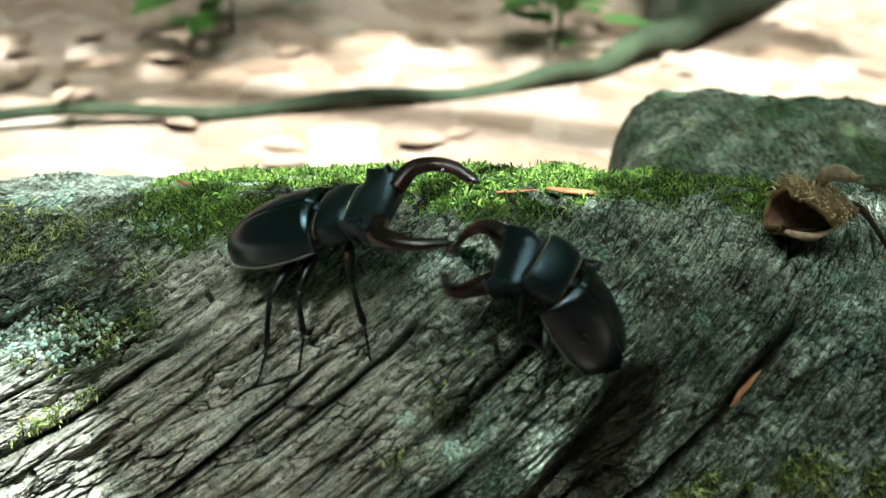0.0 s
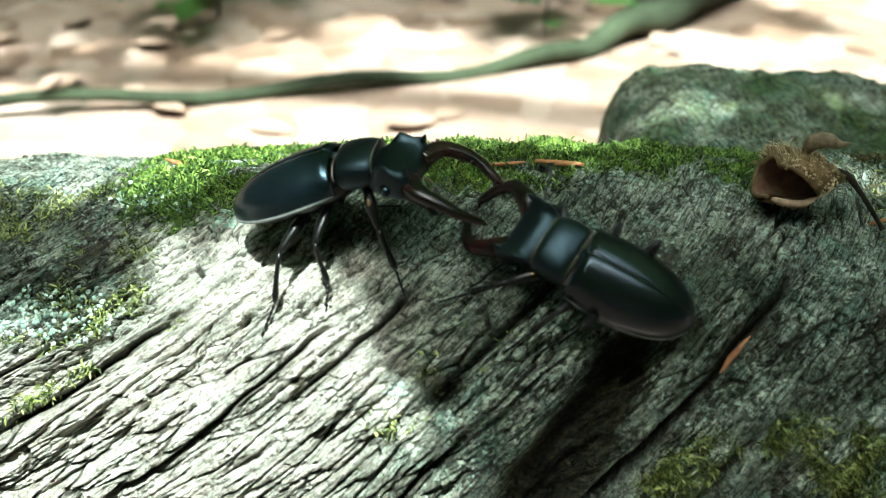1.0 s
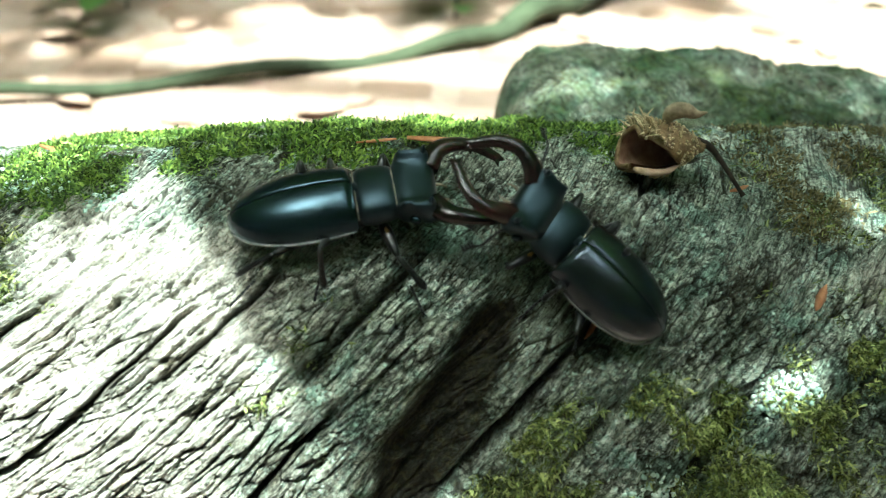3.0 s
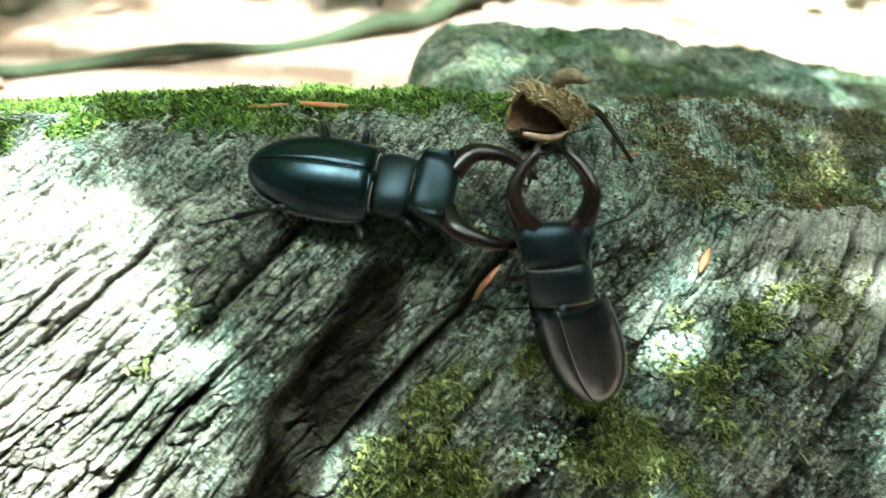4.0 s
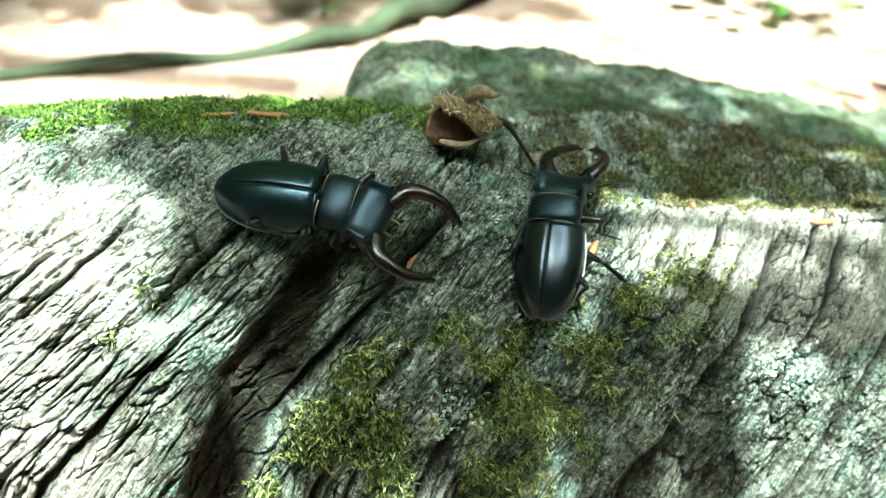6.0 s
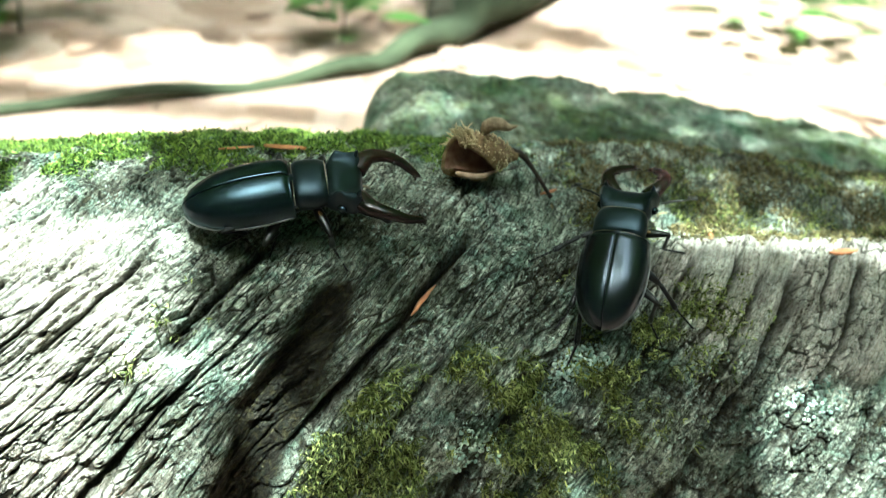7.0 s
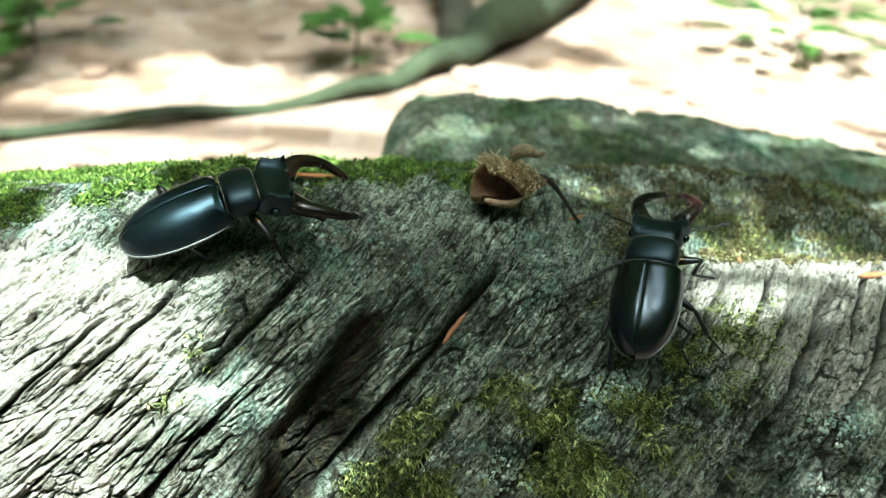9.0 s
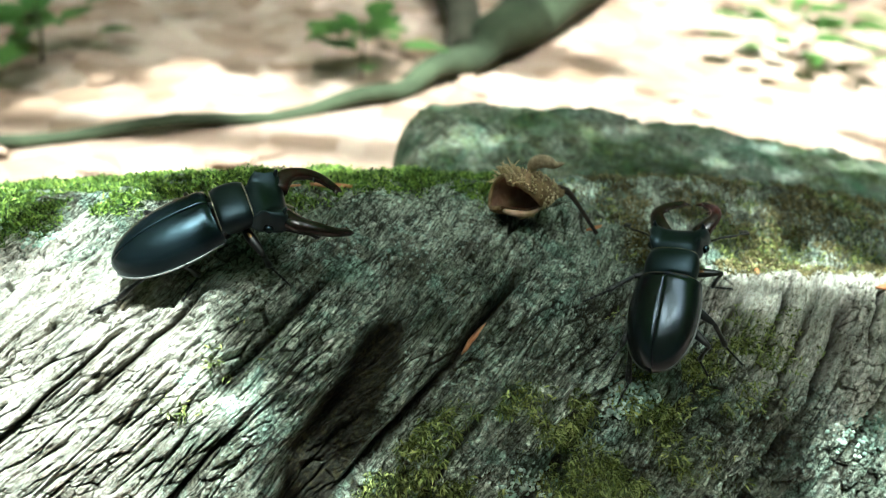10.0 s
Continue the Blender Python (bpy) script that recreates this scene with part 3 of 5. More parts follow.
def build_lichen():
    """Cushions of pale lichen: clusters of small flattened granules."""
    rng = np.random.default_rng(61)
    v, f = [], []
    for x, way, r, count in ((0.0715, 0.0850, 0.006, 190), (0.066, 0.0905, 0.004, 80), (-0.132, 0.0132, 0.006, 150), (-0.1207, 0.0162, 0.005, 120), (-0.1012, 0.0229, 0.005, 110),
                             (-0.0452, 0.0890, 0.0022, 40), (-0.0577, 0.0805, 0.0016, 26), (0.1443, 0.0995, 0.008, 130), (0.0379, 0.1177, 0.007, 140), (-0.147, 0.061, 0.012, 260)):
        a, d = rng.uniform(0, 2 * math.pi, count), r * np.sqrt(rng.uniform(0, 1, count)) * rng.uniform(0.6, 1.3, count)
        xs, phi = x + d * np.cos(a) * 1.3, math.pi / 2 - (way + d * np.sin(a)) / 0.088
        p = log_point(xs, phi)
        ny, nz = log_out(phi)
        for c, n in zip(p, np.stack([0 * ny, ny, nz], -1)):
            e = np.cross(n, [1.0, 0.2, 0.1])
            e /= np.linalg.norm(e)
            g = np.cross(n, e)
            w, k = rng.uniform(0.0003, 0.0008), len(v)
            turn = rng.uniform(0, 1)
            for ring, up in ((1.0, -0.0002), (0.85, 0.45 * w)):
                for q in range(6):
                    b = (q + turn) * math.pi / 3
                    v.append(c + w * ring * rng.uniform(0.8, 1.2) * (math.cos(b) * e + math.sin(b) * g) + n * up)
            v.append(c + n * 0.7 * w)
            for q in range(6):
                f += [(k + q, k + (q + 1) % 6, k + 6 + (q + 1) % 6, k + 6 + q), (k + 6 + q, k + 6 + (q + 1) % 6, k + 12)]
    tagged(part("lichen", (np.array(v), f), LICHEN), "pale green-white crusts of lichen on the log", "lichen", kind="stuff")


build_lichen()


# ---- small things lying on the log ----
def lying(x, phi, turn, lift=0.0):
    """A pose on the log: z out of the wood, x turned from the world's x."""
    p = log_point(x, phi)
    n = Vector((0, *[float(k) for k in log_out(phi)]))
    a = Vector((1, 0, 0))
    b = n.cross(a).normalized()
    m = Matrix((a, b, n)).transposed().to_4x4()
    m.translation = Vector(p) + n * lift
    return m @ pose(0, 0, 0, 0, 0, turn)


def phi_at(y):
    c = max(-1, min(1, (LOG_Y - y) / LOG_A))
    return math.acos(math.copysign(abs(c) ** (LOG_N / 2), c))


def chip_geo(length, width, seed):
    rng = np.random.default_rng(seed)
    s = np.linspace(-0.5, 0.5, 9)
    loops = []
    for u in s:
        w = width * 0.5 * max(0.12, (1 - abs(2 * u) ** 2.5)) * rng.uniform(0.85, 1.1)
        z = 0.10 * width * math.sin(3 * u)
        loops.append([(u * length, -w, z), (u * length, -w * 0.4, z + 0.22 * width), (u * length, w * 0.5, z + 0.25 * width), (u * length, w, z), (u * length, 0, z - 0.15 * width)])
    return rings(loops)


def build_chips():
    for x, y, turn, length, width, label in (
            (-0.016, 0.012, -12, 0.0135, 0.0028, "orange dry bud scale lying on green moss"),
            (-0.031, 0.008, 8, 0.0110, 0.0016, "thin orange needle lying on green moss"),
            (0.024, -0.0445, 50, 0.0120, 0.0022, "orange dry bud scale stuck in the crack of the log"),
            (0.081, -0.0360, 62, 0.0078, 0.0026, "orange dry bud scale on the log's face"),
            (0.160, -0.0280, 3, 0.0100, 0.0026, "orange dry bud scale on the pale edge of the log"),
            (0.119, -0.0180, 80, 0.0040, 0.0020, "small tan scrap of bark on the log"),
            (-0.125, 0.020, -28, 0.0120, 0.0022, "brown dry bud scale among the moss"),
            (0.068, -0.0020, 20, 0.0060, 0.0018, "brown dry scrap beside the husk's stalk")):
        ob = part("bud_scale", chip_geo(length, width, int(1000 * (x + 1))), CHIP)
        ob.matrix_world = lying(x, phi_at(y), turn, 0.0012)
        tagged(ob, label, "plant debris", "bud scales on the log")


build_chips()


def build_husk():
    """A gaping beech husk: a cup torn open along its front, with soft spines and a bent stalk."""
    thing = new("beech_husk")
    tagged(thing, "brown spiny open beech husk with a stalk on the log", "beechnut husk")
    thing.matrix_world = pose(0.0455, -0.003, 0.1755, 0, 0, 0)
    rng = np.random.default_rng(4)
    tilt = Matrix.Rotation(radians(16), 4, "Z") @ Matrix.Rotation(radians(6), 4, "Y")

    def skin(u, w, grow=0.0):
        """The wall: u from the open end (0) to the stalk (1), w round it, 0 towards the front and pi/2 up."""
        r = np.interp(u, [0, 0.08, 0.2, 0.38, 0.55, 0.7, 0.82, 0.92, 1.0], [5.9, 6.4, 6.9, 7.1, 6.5, 5.1, 3.5, 2.3, 1.7]) * 0.001 + grow
        r = r * (1 + 0.05 * np.sin(3 * w + 0.8))
        x = -0.0112 + 0.0225 * u + 0.0016 * np.cos(w - 1.9) * (1 - u)
        return np.stack([x, -r * np.cos(w), r * np.sin(w)], -1)

    def gaping(u, w):
        """Whether the wall is torn open there: a three-cornered mouth that narrows towards the stalk."""
        a = math.degrees((w + math.pi) % (2 * math.pi) - math.pi)
        return u < 0.60 and -30 - 8 * u < a < 62 - 150 * max(u - 0.05, 0)

    nu, nw = 46, 84
    us, w = np.linspace(0, 1, nu), np.linspace(0, 2 * math.pi, nw, endpoint=False)
    outer = np.array([skin(np.full(nw, u), w) for u in us]) * (1 + 0.012 * rng.normal(0, 1, (nu, nw, 1)))
    inner = np.array([skin(np.full(nw, u), w, -0.0011) for u in us])
    wall = [(i, k) for i in range(nu - 1) for k in range(nw) if not gaping(us[i], w[k])]

    def quads(flip):
        f = [(i * nw + k, i * nw + (k + 1) % nw, (i + 1) * nw + (k + 1) % nw, (i + 1) * nw + k) for i, k in wall]
        return [q[::-1] for q in f] if flip else f

    part("shell", moved((outer.reshape(-1, 3), quads(False)), tilt), HUSK, thing, "brown felted husk wall")
    part("lining", moved((inner.reshape(-1, 3), quads(True)), tilt), HUSK_IN, thing, "reddish brown lining of the open mouth")

    def along(rows, n):
        return bent([tuple(skin(np.array(u), np.array(radians(a)), g)) for u, a, g in rows], n)

    # the torn edge: a thick pale lower lip and a thin upper one
    part("lip", moved(tube(along([(0.03, -34, 0.0003), (0.2, -33, 0.0008), (0.4, -33, 0.0008), (0.60, -32, 0.0)], 14), np.array([0.6, 0.9, 1.1, 1.2, 1.25, 1.25, 1.2, 1.15, 1.1, 1.0, 0.9, 0.75, 0.5, 0.3]) * 0.001, 8, 0.75), tilt), LIP, thing, "pale woody lower lip")
    part("lip", moved(tube(along([(0.0, 62, -0.0005), (0.12, 50, -0.0005), (0.3, 25, -0.0005), (0.5, -5, -0.0005), (0.60, -26, -0.0005)], 14), np.linspace(0.0007, 0.0005, 14), 7), tilt), HUSK, thing)
    part("lip", moved(tube(along([(0.0, 62, -0.0005), (0.0, 110, -0.0005), (0.0, 180, -0.0005), (0.0, 250, -0.0005), (0.0, 322, -0.0005)], 20), np.full(20, 0.0007), 7), tilt), HUSK, thing)
    knobs, hairs = [], []
    for i in range(260):
        u, a = rng.uniform(0.10, 0.86), rng.uniform(-0.9, math.pi + 0.5)
        if gaping(u, a) or gaping(u + 0.03, a - 0.12):
            continue
        p = skin(np.array(u), np.array(a))
        out = np.array([0.1, -math.cos(a), math.sin(a)])
        h = rng.uniform(0.0005, 0.0010)
        lean = np.array([-rng.uniform(0.2, 0.9), rng.normal(0, 0.3), rng.normal(0, 0.3)]) * h
        knobs.append(tube([p - out * 0.0003, p + out * h * 0.6 + lean * 0.4, p + out * h + lean], [0.00042, 0.00030, 0.00008], 5))
    for i in range(95):
        u, a = rng.uniform(0.0, 0.22), radians(rng.uniform(48, 175))
        if i > 72:
            u, a = rng.uniform(0.30, 0.62), radians(rng.uniform(-80, -45))
        p = skin(np.array(u), np.array(a))
        out = np.array([-0.3 * (u < 0.25), -math.cos(a), math.sin(a)])
        h = rng.uniform(0.0012, 0.0026) if i <= 72 else rng.uniform(0.0010, 0.0020)
        curl = np.array([rng.normal(-0.4, 0.5), rng.normal(0, 0.4), rng.normal(0.1, 0.4)]) * h
        hairs.append(tube(bent([tuple(p - out * 0.0004), tuple(p + out * h * 0.6), tuple(p + out * h * 0.9 + curl)], 5), [0.00042, 0.00038, 0.00030, 0.00020, 0.00005], 5))
    part("spine_cover", moved(join(*knobs), tilt), SPINE, thing, "pale short blunt spines")
    part("bristles", moved(join(*hairs), tilt), SPINE, thing, "long curled pale bristles along the open rim")
    stalk = bent([(0.0095, 0.0028, -0.0002), (0.0128, 0.0030, -0.0012), (0.0165, 0.0010, -0.0052), (0.0200, -0.0015, -0.0098), (0.0224, -0.0030, -0.0130)], 18)
    part("stalk", tube(stalk, np.interp(np.linspace(0, 1, 18), [0, 0.2, 0.5, 0.9, 1], [0.0017, 0.0011, 0.0007, 0.0006, 0.0009]), 8), STALK, thing, "bent dark brown stalk")
    flap = bent([(-0.0006, 0.001, 0.0068), (0.0002, 0.000, 0.0100), (0.0030, -0.001, 0.0112), (0.0062, -0.001, 0.0100), (0.0092, -0.001, 0.0106)], 14)
    part("lobe", tube(flap, np.array([1.1, 1.5, 1.9, 2.2, 2.3, 2.3, 2.2, 2.0, 1.8, 1.5, 1.2, 0.8, 0.5, 0.15]) * 0.001, 9, 0.85), LOBE, thing, "curled dry husk lobe")


build_husk()


# ---- branch, litter and plants behind ----
def build_fallen_branch():
    thing = new("fallen_branch")
    tagged(thing, "long dark curved branch lying on the leaf litter", "branch")
    c = bent([(-0.62, 0.345, 0.006), (-0.35, 0.405, 0.007), (-0.14, 0.448, 0.008), (0.02, 0.505, 0.010), (0.10, 0.575, 0.014), (0.17, 0.66, 0.02), (0.26, 0.80, 0.03), (0.40, 1.05, 0.04), (0.62, 1.40, 0.05)], 60)
    c[:, 2] += 0.004 * np.sin(np.arange(60) * 0.9)
    part("main_stem", tube(c, np.interp(np.linspace(0, 1, 60), [0, 0.35, 0.5, 0.62, 0.75, 1], [0.004, 0.007, 0.012, 0.024, 0.042, 0.07]), 12, 0.8), BARK_MOSSY, thing, "dark mossy bark")
    d = bent([(0.13, 0.62, 0.016), (0.145, 0.74, 0.03), (0.13, 0.90, 0.05), (0.08, 1.15, 0.09)], 20)
    part("side_stem", tube(d, np.linspace(0.016, 0.024, 20), 10), BARK, thing, "pale grey side stem")


build_fallen_branch()


def build_tree():
    """An unseen beech added behind the camera to shade the place."""
    thing = new("shade_tree")
    tagged(thing, "unseen beech tree added for shade, with grey bark and a loose leafy crown", "tree")
    thing.location = (3.6, -1.8, 0)
    hs = np.concatenate([np.linspace(-0.05, 0.6, 10), np.linspace(0.8, 6, 12)])
    loops = []
    w = np.linspace(0, 2 * math.pi, 32, endpoint=False)
    for h in hs:
        r = 0.20 + 0.22 * math.exp(-max(h, 0) / 0.18) * (0.5 + 0.5 * np.cos(5 * w + 0.6)) ** 2 + 0.01 * np.sin(9 * w + h) - 0.015 * h
        loops.append(np.stack([r * np.cos(w) + 0.03 * h, r * np.sin(w), 0 * w + h], -1))
    part("trunk", rings(loops), BARK, thing, "smooth grey beech trunk")
    crown(thing)


def crown(thing):
    """Unseen leaves added overhead, set so that the sun comes through in patches."""
    rng = np.random.default_rng(12)
    v = []
    base = np.array(thing.location)
    s = np.array(SUN_WAY)
    spots = [(rng.uniform(-1.5, 1.9), rng.uniform(0.40, 2.2), rng.uniform(1.5, 2.6), rng.uniform(0.02, 0.08), 1.0) for k in range(330)]
    spots += [(rng.uniform(-1.1, 0.15), rng.uniform(0.62, 1.3), rng.uniform(1.5, 2.6), rng.uniform(0.02, 0.07), 1.0) for k in range(680)]
    spots += [(rng.uniform(-0.8, 0.5), 0.44 + rng.uniform(-0.01, 0.02), rng.uniform(1.2, 1.6), 0.015, 1.0) for k in range(16)]
    spots += [(rng.uniform(-5, 5), rng.uniform(-4, 8), rng.uniform(2.6, 4.5), rng.uniform(0.10, 0.22), 2.0) for k in range(1700)]
    spots += [(rng.uniform(-0.7, 0.7), rng.uniform(-0.45, -0.15), rng.uniform(1.5, 2.2), 0.012, 0.9) for k in range(340)]
    spots += [(rng.uniform(-3, 3), rng.uniform(-3.4, -0.9), rng.uniform(2.2, 3.6), 0.16, 2.0) for k in range(700)]
    spots += [(rng.uniform(-1.2, 1.2), rng.uniform(-1.0, -0.28), rng.uniform(1.6, 2.6), 0.06, 1.2) for k in range(420)]
    for gx, gy, far, size, big in spots:
        if big == 1 and gx > 0.15 and rng.uniform() < 0.5:
            continue
        if big != 0.9 and (np.hypot(gx, gy) < 0.25 + 0.6 * (big - 1) or (big > 1.5 and abs(gx) < 1.7 and -0.55 < gy < 2.4) or (gy < 0.6 and abs(gx) < 0.3 and big == 1)):
            continue
        mid = np.array([gx, gy, 0]) + s * far
        for k in range(int(rng.uniform(3, 9) * big)):
            p = mid + np.clip(rng.normal(0, 1, 3), -1.6, 1.6) * size * np.array([1.6, 0.7, 0.5])
            a = rng.uniform(0, 2 * math.pi)
            d = np.array([math.cos(a), math.sin(a), rng.normal(0, 0.25)])
            twig_leaf(v, p, d / np.linalg.norm(d), np.array([rng.normal(0, 0.3), rng.normal(0, 0.3), 1.0]), rng.uniform(0.05, 0.09) * big)
    part("crown", moved(leaf_mesh(v), Matrix.Translation(-Vector(base))), LEAF, thing, "unseen loose crown of green beech leaves, added for shade", False)
    for gx, gy in ((-0.9, 0.6), (0.9, 1.6), (-1.5, -1.0)):
        tip = np.array([gx, gy, 0]) + s * 2.6
        c = bent([(0.1, 0, 3.2), tuple((tip - base) * 0.5 + np.array([0.05, 0, 1.9])), tuple(tip - base)], 12)
        part("limb", tube(c, np.linspace(0.07, 0.01, 12), 8), BARK, thing)


def twig_leaf(leaves, p, d, up, h):
    """Notes a beech leaf of length h at p that points along d."""
    leaves.append((*p, *d, *up, h))


def leaf_mesh(leaves):
    """All noted leaves, each folded a little along its midrib."""
    a = np.array(leaves, float)
    p, d, up, h = a[:, :3], a[:, 3:6], a[:, 6:9], a[:, 9:]
    e = np.cross(up, d)
    e /= np.linalg.norm(e, axis=1)[:, None] + 1e-9
    n = np.cross(d, e)
    rows = []
    for t, w in ((0.0, 0.0), (0.2, 0.22), (0.45, 0.31), (0.7, 0.24), (1.0, 0.0)):
        c = p + d * h * t - n * 0.05 * h * (2 * t - 1) ** 2
        rows += [c - e * w * h + n * 0.06 * h, c, c + e * w * h + n * 0.06 * h]
    one = np.array([q for k in range(0, 12, 3) for q in ((k, k + 1, k + 4, k + 3), (k + 1, k + 2, k + 5, k + 4))])
    faces = (one[None] + 15 * np.arange(len(a))[:, None, None]).reshape(-1, 4)
    return np.stack(rows, 1).reshape(-1, 3), faces.tolist()


build_tree()


def sunlit(x, way):
    """The parts of the front log's face that the sun reaches through the leaves."""
    edge = np.interp(way, [0.02, 0.03, 0.041, 0.059, 0.075, 0.088, 0.10, 0.11, 0.123], [-0.052, -0.042, -0.048, -0.051, -0.057, -0.078, -0.073, -0.062, -0.050])
    if x < edge and way > 0.040 + 0.8 * max(0, -0.100 - x):
        return True
    if x > 0.094 and 0.026 < way < (0.068 if x < 0.115 else 0.058):
        return True
    if way > 0.112 and x > 0.143:
        return True
    return way < 0.008 and x < 0.0 and int(x * 90 + way * 150) % 3 > 0


def build_shading_branch():
    """An unseen leafy low branch added on the sunward side, so that its shade falls on the middle of the log."""
    thing = new("shade_branch")
    tagged(thing, "unseen leafy low beech branch added to shade the log", "branch")
    s = np.array(SUN_WAY)
    rng = np.random.default_rng(9)
    v = []
    spots = [(gx + o, gw + o) for o in (0.0, 0.011) for gx in np.arange(-0.20, 0.36, 0.022) for gw in np.arange(-0.16, 0.16, 0.022)]
    for gx, gw in spots:
            x, way = gx + rng.normal(0, 0.004), gw + rng.normal(0, 0.004)
            if any(sunlit(x + i * 0.010, way + j * 0.010) for i in (-1, 0, 1) for j in (-1, 0, 1)):
                continue
            if way > 0.058 and x > 0.05 and rng.uniform() < (0.30 if x > 0.11 else 0.45 if way < 0.085 else 0.84):
                continue
            if way > 0.090 and -0.06 < x < 0.035 and rng.uniform() < 0.80:
                continue
            p = log_point(x, math.pi / 2 - way / 0.088, False)
            near = any(sunlit(x + i * 0.022, way + j * 0.022) for i in (-1, 0, 1) for j in (-1, 0, 1))
            h = rng.uniform(0.028, 0.034) if near else rng.uniform(0.046, 0.056) if way < 0.04 else rng.uniform(0.033, 0.044)
            c = p + s * rng.uniform(0.85, 1.15)
            a = rng.uniform(0, 2 * math.pi)
            d = np.array([math.cos(a), math.sin(a), 0.0])
            d = d - s * (d @ s) * 0.6
            d /= np.linalg.norm(d)
            up = 0.5 * s + np.array([rng.normal(0, 0.15), rng.normal(0, 0.15), 0.6])
            twig_leaf(v, c - d * h / 2, d, up, h)
    for gx in np.arange(0.0, 0.34, 0.03):
        for gy in np.arange(0.07, 0.22, 0.03):
            if (gx > 0.26 and gy < 0.13) or rng.uniform() < (0.05 if gx < 0.20 else 0.6):
                continue
            c = np.array([gx, gy, 0.14]) + rng.normal(0, 0.006, 3) + s * rng.uniform(0.6, 0.9)
            a = rng.uniform(0, 2 * math.pi)
            d = np.array([math.cos(a), math.sin(a), 0.0])
            twig_leaf(v, c - d * 0.026, d, 0.5 * s + np.array([0, 0, 0.6]), rng.uniform(0.045, 0.06))
    part("leaves", leaf_mesh(v), LEAF, thing, "green beech leaves")
    end = np.array([0.06, -0.02, 0.15]) + s * 1.0
    c = bent([(3.5, -1.8, 2.6), (1.6, -1.0, 1.7), (0.4, -0.50, 1.25), tuple(end)], 20)
    part("twig", tube(c, np.linspace(0.03, 0.002, 20), 8), BARK, thing)
    for k in range(5):
        tip = end + np.array([rng.uniform(-0.05, 0.2), rng.uniform(-0.06, 0.2), rng.uniform(-0.05, 0.1)])
        part("side_twig", tube(bent([tuple(c[16]), tuple((c[16] + tip) / 2 + 0.02), tuple(tip)], 8), np.linspace(0.004, 0.001, 8), 6), BARK, thing)


build_shading_branch()


def swaying_twig(label, spots, lead, seed):
    """An unseen thin leafy twig, added so that its leaves shade the given places (x, way) of the log."""
    thing = new("shade_twig")
    tagged(thing, label, "branch", "swaying twigs")
    s = np.array(SUN_WAY)
    rng = np.random.default_rng(seed)
    v = []
    for x, way, h in spots:
        x, way = x + rng.normal(0, 0.003), way + rng.normal(0, 0.002)
        p = log_point(x, math.pi / 2 - way / 0.088, False) + s * rng.uniform(0.78, 0.90)
        a = rng.uniform(0, 2 * math.pi)
        d = np.array([math.cos(a), math.sin(a), 0.0])
        h = h * rng.uniform(0.8, 1.2)
        twig_leaf(v, p - d * h / 2, d, 0.5 * s + np.array([rng.normal(0, 0.15), rng.normal(0, 0.15), 0.6]), h)
    part("leaves", leaf_mesh(v), LEAF, thing, "green beech leaves")
    ends = [log_point(x, math.pi / 2 - w / 0.088, False) + s * 0.84 for x, w in lead]
    c = bent([tuple(e) for e in ends] + [tuple(ends[-1] + np.array([0.14, 0.06, 0.22])), tuple(ends[-1] + np.array([0.6, 0.0, 0.6])), (3.4, -1.75, 2.9)], 24)
    part("twig", tube(c, np.linspace(0.0008, 0.012, 24), 6), BARK, thing)
    return thing


SWAYING = swaying_twig("unseen thin leafy beech twig added to shade the log, swaying over it", [(-0.072 + 0.36 * (w - 0.030) - 0.006 - 0.011 * k, w, 0.025) for w in np.arange(0.012, 0.15, 0.012) for k in range(9)],
                       [(-0.07 + 0.36 * (w - 0.03), w) for w in (0.13, 0.07, 0.02)], 19)
PARTING = swaying_twig("unseen leafy beech twig added to shade the log, swaying aside", [(x, w, 0.030) for w in np.arange(0.014, 0.125, 0.013) for x in np.arange(0.054, 0.175 if w > 0.075 else 0.094, 0.011)],
                       [(0.095, 0.11), (0.095, 0.06), (0.10, 0.01)], 23)


